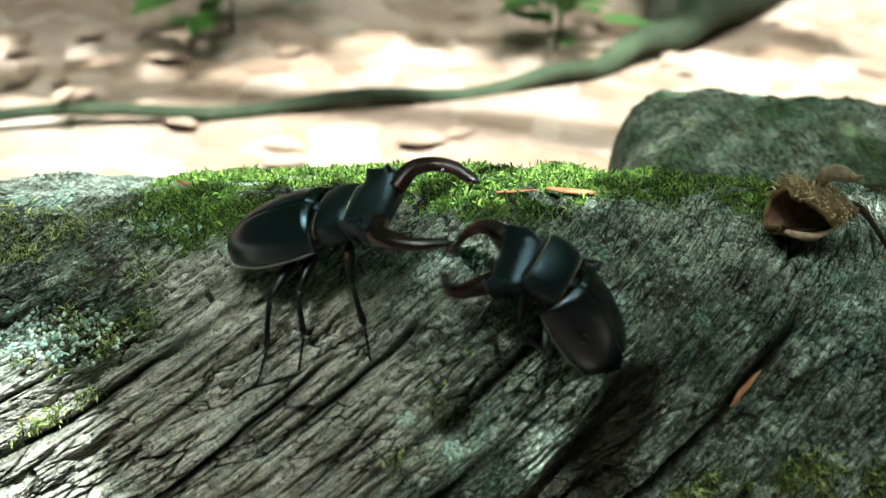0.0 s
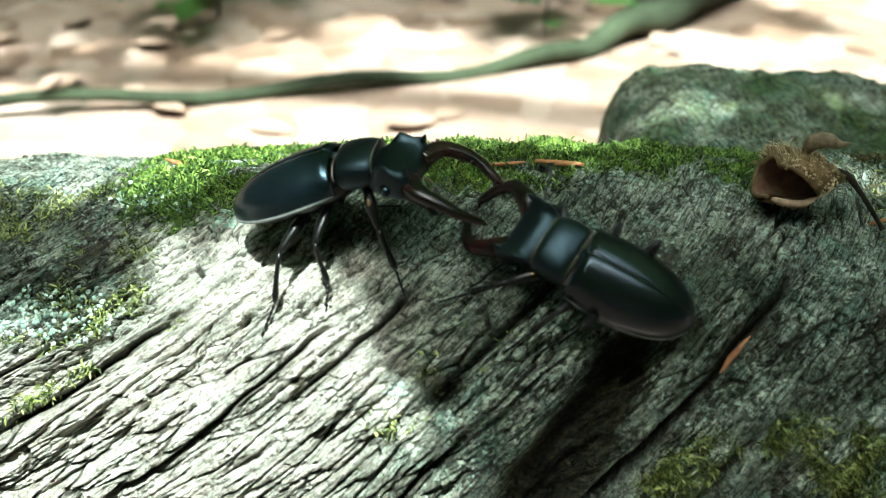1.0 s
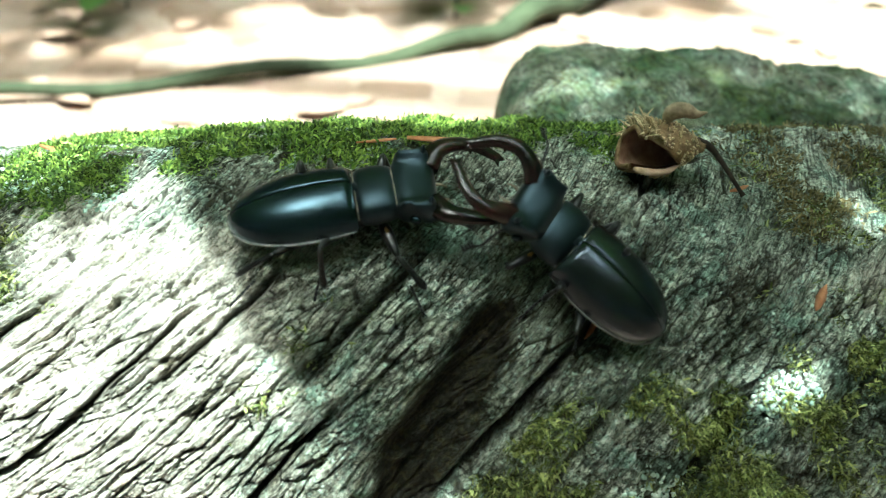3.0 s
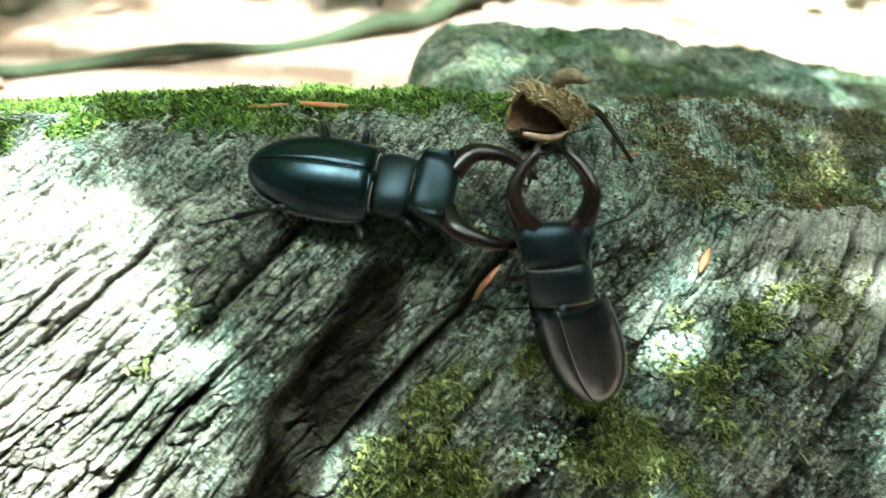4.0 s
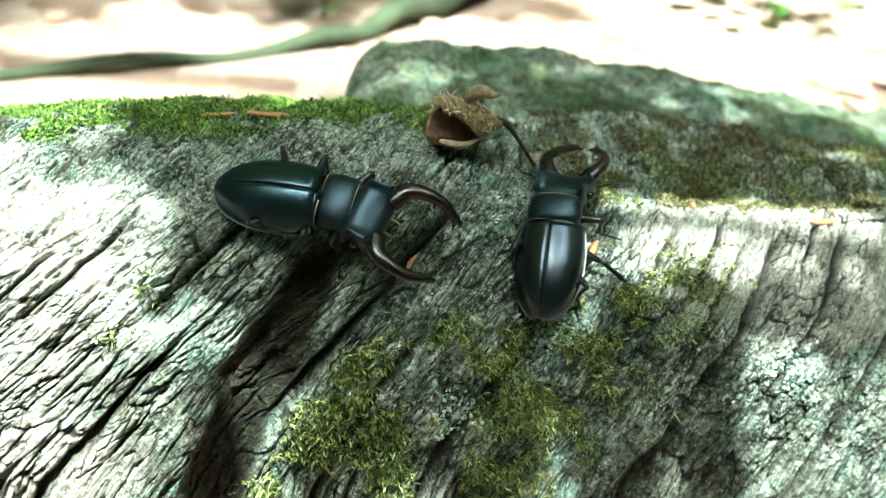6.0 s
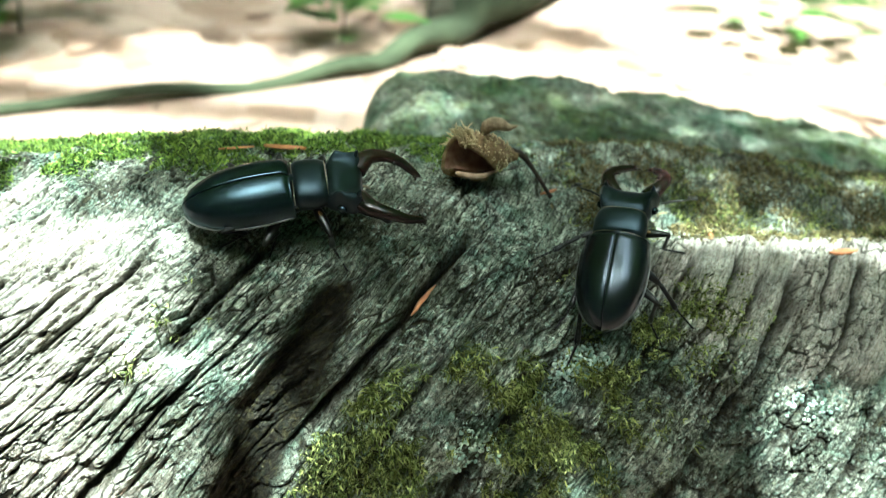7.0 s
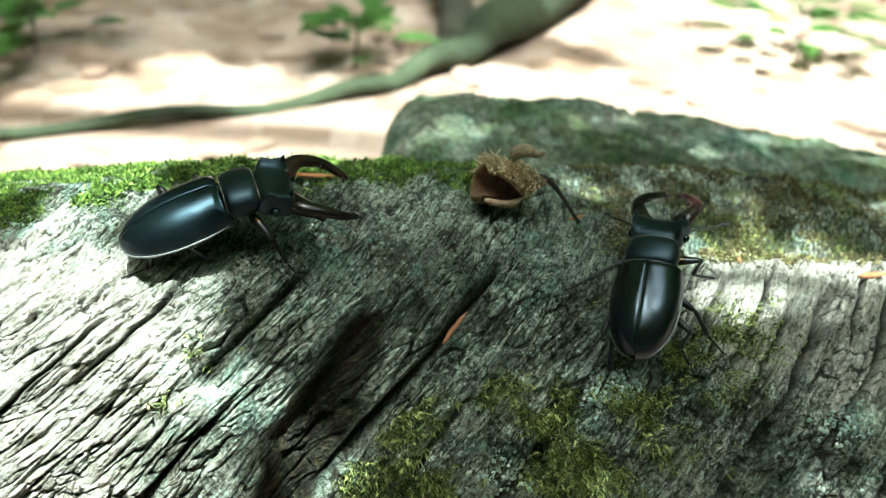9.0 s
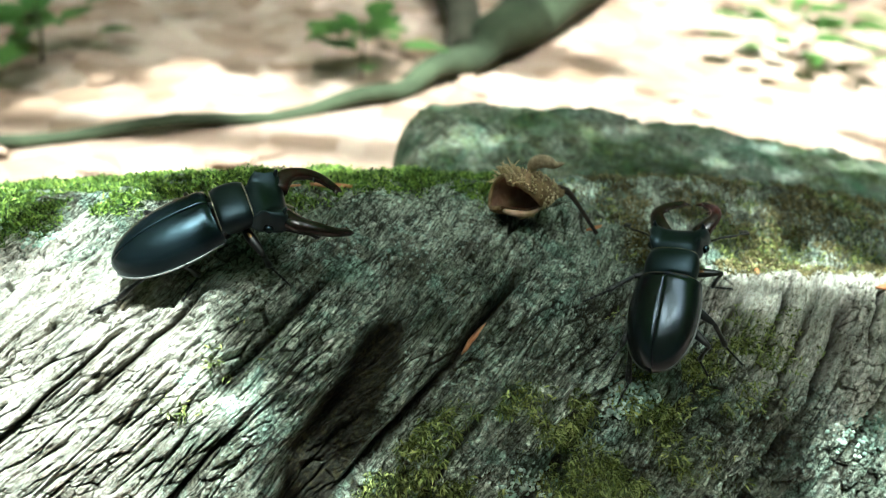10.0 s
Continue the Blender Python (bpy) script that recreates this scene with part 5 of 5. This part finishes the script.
# ---- everything that moves ----
def motions():
    left_rows = [
        (0.0, pose(-0.0783, -0.0220, 0.1778, 18.6, -27.3, -20.4)),
        (0.5, pose(-0.0753, -0.0259, 0.1803, 21.1, -27.5, -17.6)),
        (1.0, pose(-0.0722, -0.0188, 0.1823, 3.6, -26.5, -8.4)),
        (1.5, pose(-0.0516, -0.0212, 0.1756, 22.4, -7.4, -11.3)),
        (2.0, pose(-0.0510, -0.0239, 0.1738, 15.6, -6.1, -9.7)),
        (2.2, pose(-0.0540, -0.0243, 0.1718, 20.7, -10.9, -12.9)),
        (3.3, pose(-0.0273, -0.0265, 0.1728, 12.4, -7.8, 9.9)),
        (3.5, pose(-0.0213, -0.0297, 0.1759, 25.0, -8.4, -12.1)),
        (3.7, pose(-0.0131, -0.0317, 0.1717, 26.8, -5.6, -9.2)),
        (4.0, pose(-0.0047, -0.0327, 0.1700, 31.8, 1.7, -14.0)),
        (4.2, pose(0.0026, -0.0311, 0.1696, 23.7, 6.1, -13.1)),
        (4.5, pose(0.0053, -0.0369, 0.1711, 32.6, -3.3, -17.5)),
        (5.0, pose(0.0062, -0.0426, 0.1695, 31.8, 0.2, -23.5)),
        (5.5, pose(0.0062, -0.0417, 0.1689, 37.6, -2.7, -20.9)),
        (5.7, pose(0.0037, -0.0400, 0.1669, 35.7, -0.8, -19.0)),
        (6.8, pose(-0.0128, -0.0328, 0.1719, 39.2, -11.4, -7.2)),
        (7.0, pose(-0.0144, -0.0272, 0.1758, 20.7, -11.1, 3.4)),
        (7.5, pose(-0.0243, -0.0224, 0.1781, 12.8, -13.9, 7.4)),
        (8.0, pose(-0.0316, -0.0191, 0.1787, 9.3, -11.5, 7.6)),
        (8.5, pose(-0.0365, -0.0216, 0.1795, 15.3, -13.7, 9.0)),
        (9.0, pose(-0.0424, -0.0231, 0.1792, 12.5, -20.9, 11.9)),
        (9.5, pose(-0.0446, -0.0249, 0.1788, 9.3, -20.5, 11.3)),
        (10.0, pose(-0.0499, -0.0262, 0.1788, 14.8, -23.3, 13.1)),
    ]
    left_head = [(0.0, 1, -0, -9), (0.5, -1, 19, -8), (1.0, -3, 28, -8), (1.5, -7, 5, -9), (2.0, 5, 10, -3), (2.2, 1, 8, -5), (3.3, 8, -3, -3), (3.5, -4, -4, -4), (3.7, 4, -3, -7), (4.0, -1, -7, -1), (4.2, -3, -14, -10), (4.5, 1, 2, -14), (5.0, 1, -2, -14), (5.5, -2, 6, -13), (5.7, -0, 0, -14), (6.8, -8, 0, -9), (7.0, -4, 10, -7), (7.5, -6, 14, -8), (8.0, -3, 21, -4), (8.5, -2, 16, -10), (9.0, -2, 19, -8), (9.5, -2, 18, -10), (10.0, -2, 21, -10)]
    left_feet = {
        (-1, 0): [(-0.066, -0.041, 0.152), (-0.064, -0.043, 0.151), (-0.055, -0.038, 0.156), (-0.050, -0.044, 0.151), (-0.032, -0.040, 0.154), (-0.037, -0.034, 0.159), (-0.012, -0.047, 0.148), (-0.011, -0.048, 0.147), (-0.001, -0.046, 0.149), (0.013, -0.042, 0.153), (0.019, -0.045, 0.150), (0.016, -0.047, 0.148), (0.010, -0.048, 0.147), (0.008, -0.047, 0.148), (0.008, -0.047, 0.148), (0.000, -0.040, 0.154), (0.001, -0.040, 0.154), (-0.013, -0.031, 0.160), (-0.020, -0.033, 0.159), (-0.020, -0.032, 0.160), (-0.020, -0.032, 0.160), (-0.021, -0.031, 0.160), (-0.030, -0.031, 0.160)],
        (-1, 1): [(-0.083, -0.040, 0.150), (-0.078, -0.037, 0.154), (-0.075, -0.035, 0.155), (-0.071, -0.034, 0.157), (-0.063, -0.047, 0.147), (-0.055, -0.036, 0.157), (-0.042, -0.048, 0.147), (-0.041, -0.046, 0.149), (-0.042, -0.043, 0.152), (-0.003, -0.042, 0.153), (0.005, -0.049, 0.146), (-0.010, -0.043, 0.152), (-0.018, -0.049, 0.146), (-0.011, -0.045, 0.150), (-0.013, -0.046, 0.149), (-0.018, -0.034, 0.159), (-0.020, -0.033, 0.159), (-0.025, -0.033, 0.159), (-0.032, -0.025, 0.163), (-0.051, -0.038, 0.156), (-0.051, -0.031, 0.160), (-0.054, -0.032, 0.160), (-0.058, -0.035, 0.158)],
        (-1, 2): [(-0.093, -0.043, 0.145), (-0.093, -0.043, 0.145), (-0.090, -0.038, 0.150), (-0.086, -0.035, 0.153), (-0.082, -0.039, 0.151), (-0.069, -0.031, 0.159), (-0.059, -0.043, 0.151), (-0.055, -0.040, 0.154), (-0.053, -0.037, 0.157), (-0.045, -0.033, 0.159), (-0.038, -0.031, 0.160), (-0.034, -0.033, 0.159), (-0.030, -0.037, 0.157), (-0.030, -0.036, 0.157), (-0.030, -0.036, 0.157), (-0.028, -0.037, 0.157), (-0.033, -0.031, 0.160), (-0.048, -0.028, 0.162), (-0.069, -0.031, 0.159), (-0.069, -0.031, 0.159), (-0.069, -0.030, 0.160), (-0.074, -0.031, 0.158), (-0.083, -0.034, 0.155)],
        (1, 0): [(-0.059, -0.010, 0.168), (-0.059, -0.010, 0.168), (-0.059, -0.010, 0.168), (-0.034, -0.008, 0.168), (-0.034, -0.008, 0.168), (-0.034, -0.008, 0.168), (-0.015, -0.006, 0.168), (-0.003, -0.015, 0.167), (0.004, -0.016, 0.166), (0.014, -0.019, 0.165), (0.014, -0.019, 0.165), (0.024, -0.023, 0.164), (0.026, -0.029, 0.161), (0.026, -0.029, 0.161), (0.026, -0.029, 0.161), (0.003, -0.015, 0.167), (-0.000, -0.009, 0.168), (-0.011, -0.004, 0.169), (-0.018, -0.002, 0.169), (-0.018, -0.002, 0.169), (-0.030, -0.003, 0.169), (-0.030, -0.003, 0.169), (-0.038, -0.005, 0.169)],
        (1, 1): [(-0.073, -0.001, 0.168), (-0.073, -0.001, 0.168), (-0.073, -0.001, 0.168), (-0.050, 0.001, 0.169), (-0.050, 0.001, 0.169), (-0.050, 0.001, 0.169), (-0.034, -0.005, 0.169), (-0.020, -0.008, 0.168), (-0.013, -0.010, 0.168), (-0.003, -0.011, 0.168), (0.004, -0.010, 0.168), (0.004, -0.010, 0.168), (0.012, -0.020, 0.165), (0.012, -0.020, 0.165), (0.012, -0.020, 0.165), (-0.014, -0.010, 0.168), (-0.014, -0.010, 0.168), (-0.029, -0.002, 0.169), (-0.036, 0.001, 0.169), (-0.036, 0.001, 0.169), (-0.048, -0.003, 0.169), (-0.048, -0.003, 0.169), (-0.056, -0.005, 0.168)],
        (1, 2): [(-0.087, -0.000, 0.166), (-0.087, -0.000, 0.166), (-0.087, -0.000, 0.166), (-0.067, -0.001, 0.168), (-0.067, -0.001, 0.168), (-0.067, -0.001, 0.168), (-0.049, -0.012, 0.167), (-0.036, -0.009, 0.168), (-0.029, -0.012, 0.167), (-0.019, -0.011, 0.168), (-0.012, -0.010, 0.168), (-0.012, -0.010, 0.168), (-0.004, -0.018, 0.166), (-0.004, -0.018, 0.166), (-0.004, -0.018, 0.166), (-0.030, -0.012, 0.167), (-0.030, -0.012, 0.167), (-0.044, -0.009, 0.168), (-0.051, -0.005, 0.169), (-0.051, -0.005, 0.169), (-0.062, -0.010, 0.167), (-0.062, -0.010, 0.167), (-0.069, -0.013, 0.166)],
    }
    walk_beetle(LEFT, left_rows, left_head, left_feet)
    right_rows = [
        (0.0, pose(-0.0221, -0.0356, 0.1705, -34.6, -56.6, 179.0)),
        (0.2, pose(-0.0242, -0.0412, 0.1682, -36.5, -22.3, -161.7)),
        (0.5, pose(-0.0257, -0.0346, 0.1688, -32.2, -15.7, -168.3)),
        (0.7, pose(-0.0258, -0.0317, 0.1700, -29.3, -23.1, 175.2)),
        (1.0, pose(-0.0152, -0.0362, 0.1691, -31.1, -19.5, 158.9)),
        (1.5, pose(0.0010, -0.0370, 0.1680, -36.7, -27.2, 178.8)),
        (2.0, pose(0.0024, -0.0366, 0.1673, -42.7, -20.9, -178.4)),
        (2.2, pose(0.0004, -0.0366, 0.1662, -37.0, -18.4, -177.4)),
        (3.3, pose(0.0259, -0.0415, 0.1662, -16.7, -46.2, 136.4)),
        (3.5, pose(0.0310, -0.0636, 0.1505, -106.8, -66.0, -165.1)),
        (3.7, pose(0.0320, -0.0597, 0.1525, -99.4, -63.5, 164.9)),
        (4.0, pose(0.0392, -0.0591, 0.1535, -94.2, -66.5, 155.1)),
        (4.2, pose(0.0412, -0.0576, 0.1547, -73.4, -76.3, 146.7)),
        (4.5, pose(0.0444, -0.0569, 0.1510, -68.8, -66.4, 122.1)),
        (5.0, pose(0.0620, -0.0472, 0.1557, -19.6, -39.8, 75.0)),
        (5.5, pose(0.0653, -0.0452, 0.1574, -9.8, -36.7, 64.9)),
        (5.7, pose(0.0645, -0.0406, 0.1576, -15.7, -39.0, 76.3)),
        (6.8, pose(0.0816, -0.0336, 0.1596, -10.0, -30.2, 68.7)),
        (7.0, pose(0.0822, -0.0334, 0.1625, -9.8, -33.6, 69.1)),
        (7.5, pose(0.0823, -0.0336, 0.1622, -9.1, -33.0, 67.8)),
        (8.0, pose(0.0823, -0.0337, 0.1622, -9.7, -33.4, 68.9)),
        (8.5, pose(0.0823, -0.0338, 0.1626, -10.2, -35.0, 68.4)),
        (9.0, pose(0.0828, -0.0338, 0.1618, -12.8, -32.3, 68.7)),
        (9.5, pose(0.0827, -0.0343, 0.1621, -13.2, -33.7, 66.7)),
        (10.0, pose(0.0826, -0.0347, 0.1619, -14.2, -34.1, 66.5)),
    ]
    right_head = [(0.0, -1, 71, 18), (0.2, -8, 10, 6), (0.5, 7, 43, -16), (0.7, -3, 34, -21), (1.0, -15, 27, -11), (1.5, -5, 50, -14), (2.0, -4, 50, -12), (2.2, -4, 47, -17), (3.3, -6, -27, 18), (3.5, 7, 4, 3), (3.7, 3, 10, -6), (4.0, 12, 13, -8), (4.2, 4, 5, -3), (4.5, -5, 18, -6), (5.0, -4, 17, -6), (5.5, -2, 8, -6), (5.7, -6, 15, -11), (6.8, -1, 11, -4), (7.0, -2, 14, -4), (7.5, -1, 10, -2), (8.0, -1, 11, -4), (8.5, -1, 15, -3), (9.0, -0, 12, -3), (9.5, -1, 13, -1), (10.0, -1, 11, -1)]
    right_feet = {
        (-1, 0): [(-0.029, -0.016, 0.166), (-0.041, -0.025, 0.163), (-0.041, -0.025, 0.163), (-0.038, -0.013, 0.167), (-0.022, -0.015, 0.167), (-0.011, -0.018, 0.166), (-0.011, -0.018, 0.166), (-0.011, -0.018, 0.166), (0.027, -0.018, 0.166), (0.038, -0.043, 0.151), (0.038, -0.043, 0.151), (0.048, -0.041, 0.152), (0.048, -0.041, 0.152), (0.056, -0.040, 0.151), (0.083, -0.025, 0.154), (0.090, -0.024, 0.153), (0.086, -0.035, 0.149), (0.106, -0.026, 0.153), (0.106, -0.026, 0.153), (0.106, -0.026, 0.153), (0.106, -0.026, 0.153), (0.106, -0.026, 0.153), (0.106, -0.026, 0.153), (0.106, -0.026, 0.153), (0.106, -0.026, 0.153)],
        (-1, 1): [(-0.017, -0.015, 0.167), (-0.026, -0.020, 0.165), (-0.026, -0.020, 0.165), (-0.021, -0.012, 0.167), (-0.005, -0.018, 0.166), (0.006, -0.017, 0.166), (0.006, -0.017, 0.166), (0.006, -0.017, 0.166), (0.039, -0.025, 0.162), (0.049, -0.046, 0.146), (0.049, -0.046, 0.146), (0.058, -0.047, 0.144), (0.058, -0.047, 0.144), (0.058, -0.047, 0.144), (0.083, -0.037, 0.147), (0.091, -0.040, 0.145), (0.098, -0.044, 0.142), (0.105, -0.046, 0.140), (0.105, -0.046, 0.140), (0.105, -0.046, 0.140), (0.105, -0.046, 0.140), (0.105, -0.046, 0.140), (0.105, -0.046, 0.140), (0.105, -0.046, 0.140), (0.105, -0.046, 0.140)],
        (-1, 2): [(-0.010, -0.023, 0.164), (-0.010, -0.023, 0.164), (-0.012, -0.016, 0.166), (-0.012, -0.016, 0.166), (0.007, -0.026, 0.163), (0.018, -0.022, 0.164), (0.018, -0.022, 0.164), (0.018, -0.022, 0.164), (0.044, -0.038, 0.155), (0.051, -0.052, 0.139), (0.051, -0.052, 0.139), (0.061, -0.053, 0.136), (0.061, -0.053, 0.136), (0.061, -0.053, 0.136), (0.078, -0.056, 0.130), (0.080, -0.057, 0.127), (0.074, -0.053, 0.134), (0.095, -0.050, 0.137), (0.095, -0.050, 0.137), (0.095, -0.050, 0.137), (0.095, -0.050, 0.137), (0.095, -0.050, 0.137), (0.095, -0.050, 0.137), (0.095, -0.050, 0.137), (0.095, -0.050, 0.137)],
        (1, 0): [(-0.042, -0.033, 0.159), (-0.040, -0.044, 0.151), (-0.060, -0.031, 0.160), (-0.045, -0.035, 0.158), (-0.047, -0.036, 0.157), (-0.018, -0.038, 0.156), (-0.024, -0.041, 0.153), (-0.014, -0.039, 0.155), (0.005, -0.031, 0.160), (0.013, -0.046, 0.149), (0.018, -0.041, 0.154), (0.027, -0.039, 0.155), (0.027, -0.039, 0.155), (0.036, -0.038, 0.156), (0.046, -0.049, 0.144), (0.062, -0.025, 0.158), (0.050, -0.048, 0.145), (0.056, -0.035, 0.155), (0.056, -0.034, 0.155), (0.056, -0.034, 0.155), (0.056, -0.034, 0.155), (0.056, -0.034, 0.155), (0.057, -0.034, 0.155), (0.057, -0.034, 0.155), (0.057, -0.034, 0.155)],
        (1, 1): [(-0.035, -0.041, 0.153), (-0.025, -0.047, 0.148), (-0.021, -0.044, 0.151), (-0.030, -0.042, 0.153), (-0.031, -0.043, 0.151), (-0.004, -0.045, 0.150), (0.009, -0.048, 0.146), (0.001, -0.045, 0.150), (0.010, -0.043, 0.152), (0.016, -0.053, 0.140), (0.022, -0.049, 0.145), (0.029, -0.048, 0.147), (0.029, -0.048, 0.147), (0.029, -0.048, 0.147), (0.045, -0.055, 0.136), (0.052, -0.038, 0.153), (0.053, -0.051, 0.141), (0.063, -0.048, 0.143), (0.063, -0.048, 0.143), (0.063, -0.048, 0.143), (0.063, -0.048, 0.143), (0.063, -0.048, 0.143), (0.063, -0.048, 0.143), (0.063, -0.048, 0.143), (0.063, -0.048, 0.143)],
        (1, 2): [(-0.024, -0.045, 0.150), (-0.011, -0.046, 0.149), (-0.003, -0.043, 0.151), (-0.015, -0.043, 0.152), (-0.018, -0.044, 0.151), (0.010, -0.046, 0.149), (0.019, -0.054, 0.138), (0.016, -0.045, 0.150), (0.021, -0.049, 0.145), (0.025, -0.058, 0.131), (0.031, -0.056, 0.135), (0.038, -0.056, 0.135), (0.038, -0.056, 0.135), (0.038, -0.056, 0.135), (0.054, -0.061, 0.121), (0.050, -0.051, 0.141), (0.055, -0.059, 0.126), (0.066, -0.054, 0.135), (0.066, -0.054, 0.135), (0.066, -0.054, 0.135), (0.066, -0.054, 0.135), (0.066, -0.054, 0.135), (0.066, -0.054, 0.135), (0.066, -0.054, 0.135), (0.066, -0.054, 0.135)],
    }
    walk_beetle(RIGHT, right_rows, right_head, right_feet)
    # the added twigs shift so that the sun patches on the log change
    walk(SWAYING, [(t, pose(x, 0.15 * x, 0, 0, 0, 0)) for t, x in ((0.0, 0.014), (0.5, 0.068), (1.0, 0.088), (1.5, 0.072), (2.0, 0.042), (3.5, 0.104), (4.0, 0.100), (4.5, 0.066), (5.0, 0.074), (5.5, 0.105), (7.0, 0.118), (8.5, 0.118), (9.2, 0.110), (10.0, 0.104))])
    walk(PARTING, [(t, pose(-0.2 * x, -x, 0, 0, 0, 0)) for t, x in ((0.0, 0.0), (1.0, -0.004), (2.0, -0.022), (3.5, -0.030), (4.0, -0.045), (4.5, -0.085), (5.0, -0.105), (5.6, -0.100), (6.8, -0.020), (8.5, 0.0), (10.0, -0.012))])


motions()
